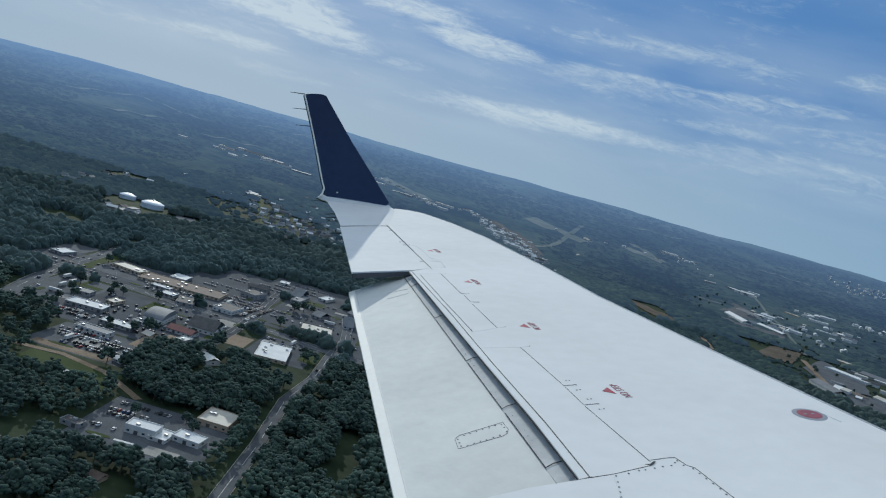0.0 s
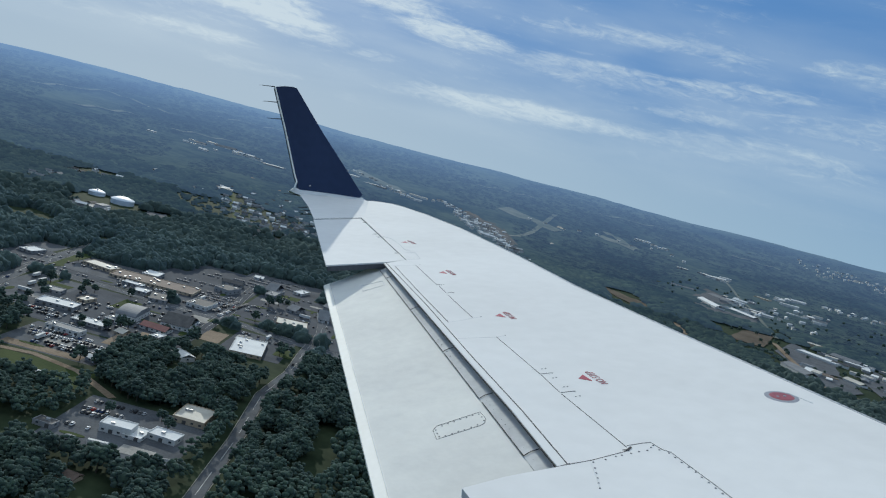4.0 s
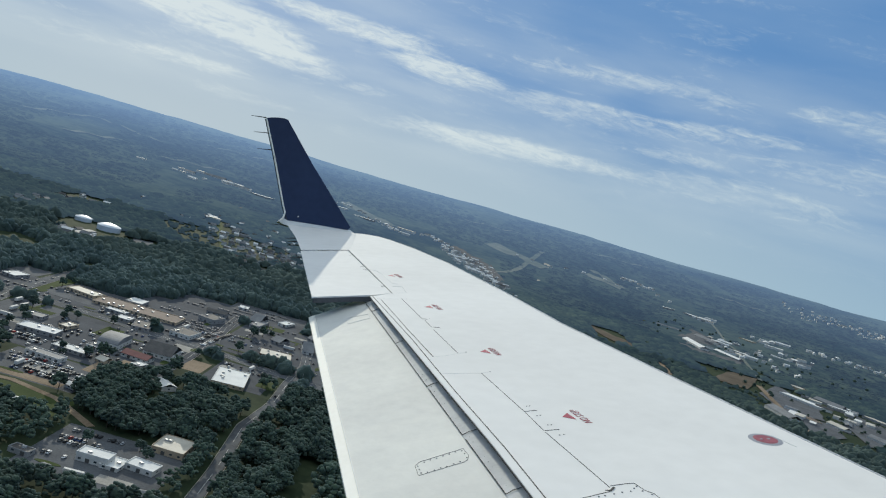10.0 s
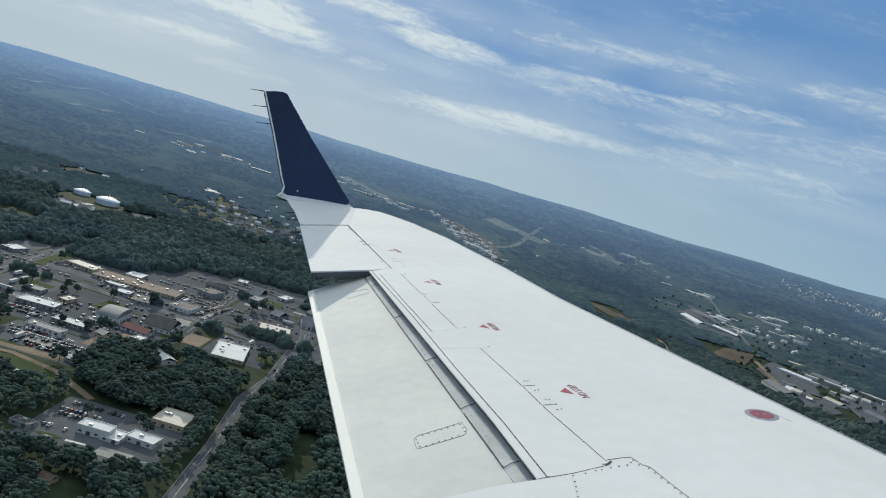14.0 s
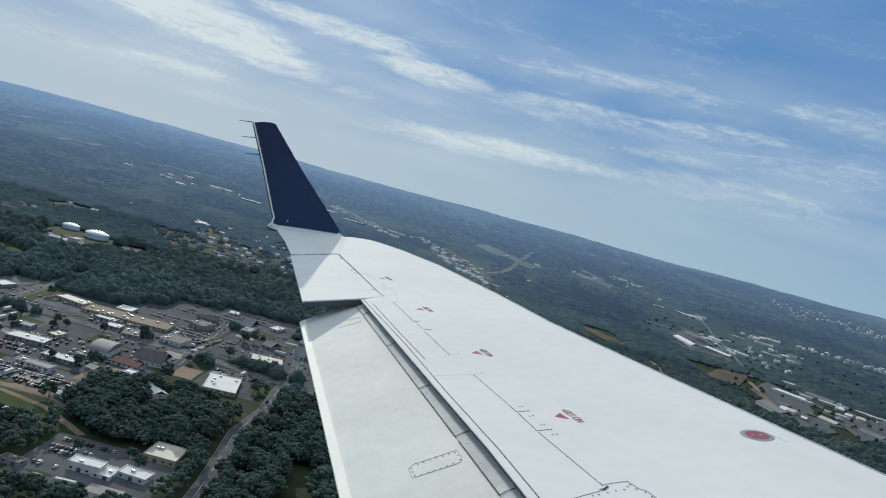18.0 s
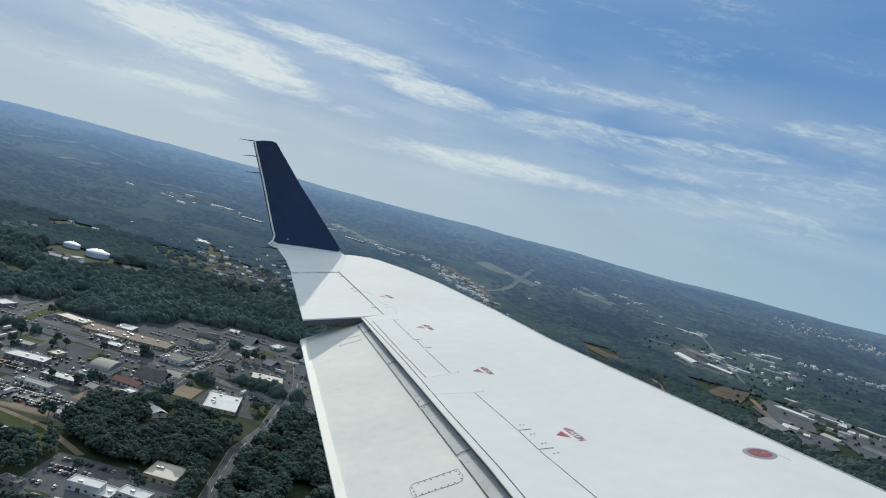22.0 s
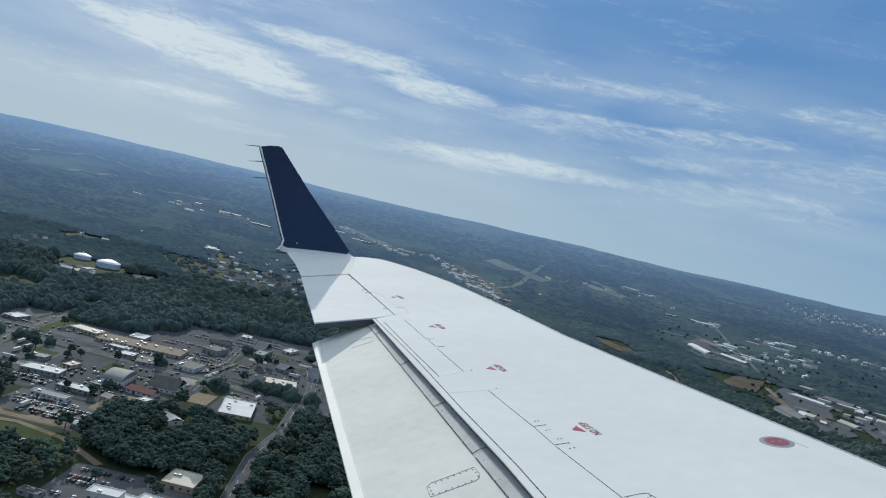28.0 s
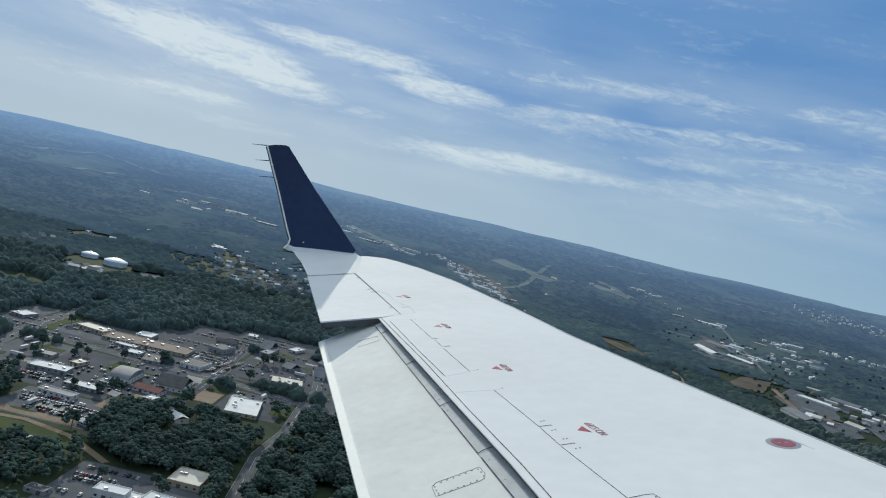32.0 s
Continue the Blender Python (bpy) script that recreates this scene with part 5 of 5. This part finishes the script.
def blocked(x, y, margin=2.0):
    for x0, y0, x1, y1 in building_boxes:
        if x0 - margin < x < x1 + margin and y0 - margin < y < y1 + margin:
            return True
    return False


def car_row(x0, y0, x1, y1, turn, fill=0.75, step=3.0):
    n = int(math.dist((x0, y0), (x1, y1)) / step)
    for i in range(n):
        if rng.random() > fill:
            continue
        x, y = x0 + (x1 - x0) * (i + 0.5) / n, y0 + (y1 - y0) * (i + 0.5) / n
        if not blocked(x, y, 0.0):
            parked_car(x, y, turn + rng.uniform(-4, 4))


for row in ((-310, 640, -246, 640, 90, 0.85), (-308, 634, -250, 634, 90, 0.8), (-300, 622, -248, 622, 90, 0.8), (-296, 616, -256, 616, 90, 0.6), (-315, 650, -262, 650, 90, 0.5),
            (-256, 880, -216, 880, 90, 0.9), (-256, 892, -218, 892, 90, 0.8), (-258, 905, -216, 905, 90, 0.9), (-256, 918, -220, 918, 90, 0.8), (-254, 868, -216, 868, 90, 0.6), (-258, 960, -222, 960, 90, 0.7),
            (-205, 905, -165, 905, 90, 0.6), (-200, 960, -150, 960, 90, 0.5), (-205, 512, -182, 512, 90, 0.9), (-208, 520, -180, 520, 90, 0.9), (-206, 534, -170, 534, 90, 0.8), (-208, 490, -188, 490, 90, 0.5),
            (-340, 745, -305, 745, 90, 0.6), (-345, 700, -310, 700, 90, 0.8), (-344, 690, -306, 690, 90, 0.7), (-300, 800, -230, 800, 90, 0.35), (-395, 745, -360, 745, 90, 0.5), (-460, 860, -420, 860, 90, 0.4),
            (-380, 905, -300, 905, 90, 0.3), (-300, 862, -280, 862, 90, 0.6), (-178, 790, -130, 790, 90, 0.4), (-180, 728, -172, 728, 90, 0.9), (-125, 840, -95, 840, 90, 0.5), (-300, 940, -265, 940, 90, 0.5), (-296, 955, -236, 955, 90, 0.8), (-290, 1004, -214, 1004, 90, 0.7), (-280, 1020, -216, 1020, 90, 0.8),
            (-250, 1040, -170, 1040, 90, 0.7), (-246, 1056, -190, 1056, 90, 0.6), (-240, 1072, -170, 1072, 90, 0.7), (-340, 868, -272, 868, 90, 0.7), (-214, 830, -206, 910, 20, 0.9), (-224, 840, -216, 905, 20, 0.8)):
    car_row(*row)
for y in range(440, 600, 16):
    car_row(-1330, y, -1222, y, 90, 0.22)
for y in range(600, 880, 40):
    car_row(-900, y, -700, y, 90, 0.10)
for k in range(26):
    x, y = on_land(rng.uniform(22.3, 30.0), rng.uniform(6.3, 8.2))
    car_row(x - 18, y, x + 18, y, 90, 0.6)
for x0, y0, x1, y1 in (LOTS[1], LOTS[2], LOTS[4], LOTS[5], LOTS[7], LOTS[10]):
    y = y0 + 7
    while y < y1 - 5:
        car_row(x0 + 6, y, x1 - 6, y, 90, 0.30 * (noise.noise((x0 * 0.1, y * 0.05, 0)) + 0.55))
        y += 13
for x, y, turn in ((-410, 836, 0), (-350, 833, 180), (-290, 828, 0), (-240, 817, 180), (-160, 817, -8), (-418, 900, 90), (-424, 930, 90), (-408, 800, 95), (-404, 770, 95), (-113, 730, 90), (-213, 880, 90), (-428, 980, 92)):
    parked_car(x, y, turn)


# the nearest are things of their own, the rest one joined lot of cars
car_places.sort(key=lambda c: math.hypot(c[0], c[1]))
for place in car_places[:295]:
    build_car(*place)
CAR_MIX = material("mixed_car_paint", (0.10, 0.105, 0.11), (0.16, 0.16, 0.17), rough=0.65, spec=0.2, fine=8, island=0.85)
bm = bmesh.new()
for x, y, turn in car_places[295:]:
    c, sn = math.cos(radians(turn)), math.sin(radians(turn))
    for vs in (add_box(bm, -2.3, -0.9, 0.25, 2.3, 0.9, 0.95), add_box(bm, -1.5, -0.8, 0.95, 1.0, 0.8, 1.5)):
        for v in vs[4:]:
            v.co.x, v.co.y = v.co.x * 0.88, v.co.y * 0.88
        for v in vs:
            v.co = Vector((v.co.x * c - v.co.y * sn + x, v.co.x * sn + v.co.y * c + y, v.co.z + land(x, y) + 0.12))
tagged(new("parked_cars", mesh_of("parked_cars", bm, CAR_MIX)), "rows of far parked cars on asphalt", "cars", kind="stuff")


# ---- street lamps ----
def street_lamp(x, y, turn):
    ob = thing("street_lamp", pose(x, y, land(x, y), 0, 0, turn), "grey steel street lamp at the kerb", "street lamp", group="street lamps")
    part("pole", rod((0, 0, 0), (0, 0, 9), 0.12, 0.08, 8), UNIT, ob)
    part("arm", rod((0, 0, 8.9), (1.8, 0, 9.3), 0.06, 0.05, 6), UNIT, ob)
    part("lamp_head", box(1.5, -0.18, 9.2, 2.3, 0.18, 9.38, 0.04), UNIT, ob)


for x in range(-400, -120, 40):
    street_lamp(x, 840, -90)
for y in range(650, 960, 50):
    street_lamp(-103, y, 180)


# ---- trees and woods ----
def blob(r, squash, seed, sub=2):
    bm = bmesh.new()
    bmesh.ops.create_icosphere(bm, subdivisions=sub, radius=r)
    for v in bm.verts:
        k = 1 + 0.50 * noise.noise(v.co * (1.7 / r) + Vector((seed * 3.1, seed, 0))) + 0.42 * noise.noise(v.co * (4.3 / r) + Vector((0, seed, seed)))
        v.co = Vector((v.co.x * k, v.co.y * k, v.co.z * k * squash))
    return bm


def crown_arrays(seed, clumps, radius, sub=2, fine=1.0):
    """Vertices and faces of an uneven crown: many clumps of leaves on limbs, with gaps between them."""
    r = random.Random(seed)
    vs, fs = [], []
    for i in range(clumps):
        core = clumps > 20 and i < 2
        a, h = r.uniform(0, 2 * math.pi), r.uniform(-0.5, 1.0)
        reach = radius * math.sqrt(max(0.05, 1 - (h * 0.85) ** 2)) * r.uniform(0.45, 0.85) * (0.15 if core else 1)
        size = radius * (0.62 if core else r.uniform(0.26, 0.46) * fine)
        bm = blob(size, r.uniform(0.6, 0.85), seed * 17 + i, sub)
        base = len(vs)
        off = Vector((math.cos(a) * reach, math.sin(a) * reach, radius * 1.2 + (0.2 if core else h) * radius * 0.75))
        bm.verts.index_update()
        vs += [tuple(v.co + off) for v in bm.verts]
        fs += [tuple(base + v.index for v in f.verts) for f in bm.faces]
        bm.free()
    return vs, fs


def from_arrays(name, vs, fs, mat):
    me = bpy.data.meshes.new(name)
    me.from_pydata(vs, [], fs)
    me.materials.append(mat)
    me.shade_smooth()
    return me


crowns = [from_arrays("crown", *crown_arrays(3 + k, 48, 5.2, 1, 0.62), LEAVES) for k in range(5)]
trunks = []
for k in range(3):
    bm = bmesh.new()
    for a, b, r0, r1 in (((0, 0, 0), (0.2 * k - 0.2, 0.1, 6.5), 0.35, 0.18), ((0, 0, 3.4), (2.0, 0.8, 7.2), 0.16, 0.07), ((0, 0, 3.8), (-1.7, 1.2, 7.4), 0.16, 0.07), ((0, 0, 4.2), (0.3, -2.1, 7.5), 0.14, 0.06)):
        limb = rod(a, b, r0, r1, 7)
        me = bpy.data.meshes.new("limb")
        limb.to_mesh(me)
        limb.free()
        bm.from_mesh(me)
        bpy.data.meshes.remove(me)
    trunks.append(mesh_of("trunk", bm, BARK))


def free(x, y, margin=0.0):
    for x0, y0, x1, y1 in clearings:
        if x0 - margin < x < x1 + margin and y0 - margin < y < y1 + margin:
            return False
    for xa, ya, xb, yb, half in lines:
        dx, dy = xb - xa, yb - ya
        q = max(0.0, min(1.0, ((x - xa) * dx + (y - ya) * dy) / (dx * dx + dy * dy)))
        if math.hypot(x - xa - q * dx, y - ya - q * dy) < half + margin:
            return False
    return True


tree_count = 0


def tree(x, y, size):
    global tree_count
    tree_count += 1
    ob = thing("tree", pose(x, y, land(x, y), 0, 0, rng.uniform(0, 360)) @ Matrix.Diagonal((size, size, size * rng.uniform(0.85, 1.15), 1)),
               "broad leafy green tree with a dense summer crown", "tree", group="trees of the town")
    part("trunk", rng.choice(trunks), None, ob)
    part("crown", rng.choice(crowns), None, ob)


# single trees in the yards and along the streets
for x, y in ((-262, 700), (-258, 708), (-270, 690), (-285, 676), (-292, 690), (-250, 602), (-236, 610), (-330, 796), (-342, 800), (-372, 790), (-300, 812), (-268, 835), (-400, 905), (-398, 930), (-232, 732), (-205, 790), (-196, 800), (-150, 812), (-140, 832),
             (-180, 845), (-186, 925), (-178, 940), (-170, 950), (-188, 935), (-135, 772), (-128, 760), (-130, 748), (-190, 520), (-150, 520), (-158, 530), (-122, 520), (-350, 700), (-356, 720), (-352, 740), (-336, 780), (-365, 760), (-224, 640), (-222, 655), (-210, 690)):
    tree(x, y, rng.uniform(0.7, 1.15))
WOODS = [(-236, 552, -118, 735, 7.0), (-104, 470, -40, 760, 7.5), (-215, 380, -112, 452, 8.0), (-400, 560, -318, 690, 10.0), (-330, 460, -240, 545, 9.0)]
rest = []
for x0, y0, x1, y1, gap in WOODS:
    ny, nx = int((y1 - y0) / gap), int((x1 - x0) / gap)
    for j in range(ny):
        for i in range(nx):
            x, y = x0 + (i + rng.uniform(0.1, 0.9)) * gap, y0 + (j + rng.uniform(0.1, 0.9)) * gap
            if not free(x, y, 1.0) or noise.noise((x * 0.03, y * 0.03, 2.0)) < -0.33:
                continue
            if tree_count < 295 and rng.random() < 0.5:
                tree(x, y, rng.uniform(0.8, 1.45))
            else:
                rest.append((x, y, rng.uniform(0.8, 1.45)))


def open_ground(x, y):
    return any(((x - vx) / hx) ** 2 + ((y - vy) / hy) ** 2 < 1 for vx, vy, hx, hy in villages)


def merged(name, places, patterns, mat, label, squash=(0.85, 1.2)):
    """One object out of many placed copies of a few patterns."""
    all_v, all_f, base = [], [], 0
    for x, y, s in places:
        vs, fs = patterns[rng.randrange(len(patterns))]
        a, k = rng.uniform(0, 6.283), rng.uniform(*squash)
        c, sn = math.cos(a) * s, math.sin(a) * s
        z = land(x, y)
        v = np.empty_like(vs)
        v[:, 0] = vs[:, 0] * c - vs[:, 1] * sn + x
        v[:, 1] = vs[:, 0] * sn + vs[:, 1] * c + y
        v[:, 2] = vs[:, 2] * s * k + z
        all_v.append(v)
        all_f.append(fs + base)
        base += len(vs)
    v, f = np.concatenate(all_v), np.concatenate(all_f)
    me = bpy.data.meshes.new(name)
    me.vertices.add(len(v))
    me.vertices.foreach_set("co", v.astype(np.float32).ravel())
    me.loops.add(f.size)
    me.loops.foreach_set("vertex_index", f.astype(np.int32).ravel())
    me.polygons.add(len(f))
    me.polygons.foreach_set("loop_start", np.arange(0, f.size, 3, dtype=np.int32))
    me.update(calc_edges=True)
    me.materials.append(mat)
    me.shade_smooth()
    return tagged(new(name, me), label, "trees", kind="stuff")


def pattern(seed, clumps, radius, sub, low=1.0, fine=1.0):
    vs, fs = crown_arrays(seed, clumps, radius, sub, fine)
    vs = np.array(vs)
    vs[:, 2] *= low
    return vs, np.array(fs)


near_patterns = [pattern(40 + k, 30, 5.2, 1, 1.0, 0.7) for k in range(6)]
merged("town_trees", rest, near_patterns, LEAVES, "dense dark green trees between the houses")

def lobed(radius, seed, fine=3):
    """A broad lobed crown with knobbly leaf clumps, which closes the canopy with its neighbours."""
    bm = bmesh.new()
    bmesh.ops.create_icosphere(bm, subdivisions=fine, radius=radius)
    bmesh.ops.delete(bm, geom=[v for v in bm.verts if v.co.z < -0.35 * radius], context="VERTS")
    for v in bm.verts:
        at = v.co / radius
        k = 1 + 0.42 * noise.noise(at * 1.5 + Vector((seed * 3.1, seed, 0))) + 0.34 * noise.noise(at * 3.6 + Vector((0, seed, seed * 1.7))) + 0.16 * noise.noise(at * 8.0 + Vector((seed, 0, 0)))
        v.co = Vector((v.co.x * k, v.co.y * k, v.co.z * k * 1.1 + radius * 0.28))
    bm.verts.index_update()
    vs = np.array([tuple(v.co) for v in bm.verts])
    fs = np.array([[v.index for v in f.verts] for f in bm.faces])
    bm.free()
    return vs, fs


mid_patterns = [lobed(5.6, 60 + k) for k in range(10)]
coarse_patterns = [lobed(5.6, 80 + k, 2) for k in range(10)]
mid, near_mid = [], []
y = 380.0
while y < 1750:
    gap = 7.0 + max(0, y - 850) * 0.0045
    reach = y * 0.70 + 60
    x = -reach
    while x < reach:
        px, py = x + rng.uniform(-0.75, 0.75) * gap, y + rng.uniform(-0.75, 0.75) * gap
        x += gap
        if any(x0 < px < x1 and y0 < py < y1 for x0, y0, x1, y1, g in WOODS) or not free(px, py, 2.5):
            continue
        if noise.noise((px * 0.006, py * 0.006, 5.0)) < -0.42:
            continue
        settled = open_ground(px, py)
        if settled and rng.random() < 0.7:
            continue
        (near_mid if py < 760 and -0.68 * py < px < 0 else mid).append((px, py, rng.uniform(0.75, 1.35) * gap / 6.4 * (1 + 0.35 * noise.noise((px * 0.012, py * 0.012, 6.0))) * (0.6 if settled else 1.0)))
    y += gap
merged("town_trees", near_mid, [pattern(140 + k, 11, 4.6, 1, 1.0, 0.8) for k in range(6)], LEAVES, "dark green trees along the edges of the town")
merged("woods", [p for p in mid if p[1] < 1150 and p[0] < 60], mid_patterns, CANOPY, "unbroken dark green summer woods", (0.75, 1.2))
# trees past 1500 m carry a weak painted haze glow
edge = [p for p in mid if math.hypot(p[0], p[1]) > 1500]
merged("backdrop_woods", edge, [(vs * np.array((1.0, 1.0, 0.6)), fs) for vs, fs in coarse_patterns], EDGE_CANOPY, "summer woods beyond the town with painted haze", (0.75, 1.2))
merged("woods", [p for p in mid if (p[1] >= 1150 or p[0] >= 60) and math.hypot(p[0], p[1]) <= 1500], coarse_patterns, MID_CANOPY, "dark green summer woods beyond the town", (0.75, 1.2))
merged("yard_trees", yard_trees, near_patterns, LEAVES, "trees between the sheds of the far works")

far_patterns = [lobed(5.4, 100 + k, 2) for k in range(8)]
for vs, fs in far_patterns:
    vs[:, 2] *= 0.45
far_list = []
r = 1700.0
while r < 2240:
    gap = r * 0.0062
    step = gap * 1.25
    n = int(radians(84) * r / gap)
    for k in range(n):
        a = radians(-42) + radians(84) * (k + rng.uniform(0, 1)) / n
        rr = r + rng.uniform(-0.5, 0.5) * step
        px, py = rr * math.sin(a), rr * math.cos(a)
        if not free(px, py, 2.0) or (py < 1745 and abs(px) < py * 0.70 + 60):
            continue
        if noise.noise((px * 0.0035, py * 0.0018, 8.0)) < -0.55:
            continue
        if open_ground(px, py) and rng.random() < 0.62:
            continue
        far_list.append((px, py, rng.uniform(0.9, 1.3) * gap / 4.6))
    r += step
# bluish from the haze glow in the material
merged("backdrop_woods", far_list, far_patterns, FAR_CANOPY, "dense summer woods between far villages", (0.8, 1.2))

# the backdrop: wooded hills ring by ring to the skyline, blue with painted haze
RINGS = (2200, 2750, 3300, 3900, 5600)
hill_patterns = [pattern(90 + k, 2, 5.0, 1, 0.17, 1.2) for k in range(6)]
for ring in range(len(RINGS) - 1):
    far_hill = []
    r = float(RINGS[ring])
    while r < min(RINGS[ring + 1], 4520):
        gap = r * 0.0068
        step = gap * 1.7
        n = int(radians(80) * r / gap)
        for k in range(n):
            a = radians(-40) + radians(80) * (k + rng.uniform(0, 1)) / n
            rr = r + rng.uniform(-1.5, 1.5) * step
            px, py = rr * math.sin(a), rr * math.cos(a)
            if free(px, py, 2.0) and noise.noise((px * 0.003, py * 0.0012, 8.0)) > -0.3 and not (open_ground(px, py) and rng.random() < 0.6):
                far_hill.append((px, py, rng.uniform(0.6, 1.25) * gap / 5.2))
        r += step
    merged("backdrop_woods", far_hill, hill_patterns, HILLS, "woods on the far hills, blue-grey with painted haze", (0.7, 1.2))
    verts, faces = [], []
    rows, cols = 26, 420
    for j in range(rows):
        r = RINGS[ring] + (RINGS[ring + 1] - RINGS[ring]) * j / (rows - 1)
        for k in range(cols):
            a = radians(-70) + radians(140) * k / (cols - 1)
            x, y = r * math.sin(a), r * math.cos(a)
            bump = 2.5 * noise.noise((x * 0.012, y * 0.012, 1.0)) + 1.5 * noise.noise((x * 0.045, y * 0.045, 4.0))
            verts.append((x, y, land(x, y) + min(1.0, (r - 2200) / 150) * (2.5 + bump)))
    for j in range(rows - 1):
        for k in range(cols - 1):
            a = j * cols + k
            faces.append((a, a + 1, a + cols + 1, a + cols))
    tagged(new("backdrop", from_arrays("backdrop", verts, faces, HILLS)), "wooded hills towards the horizon, blue with painted haze", "hills", kind="structure")
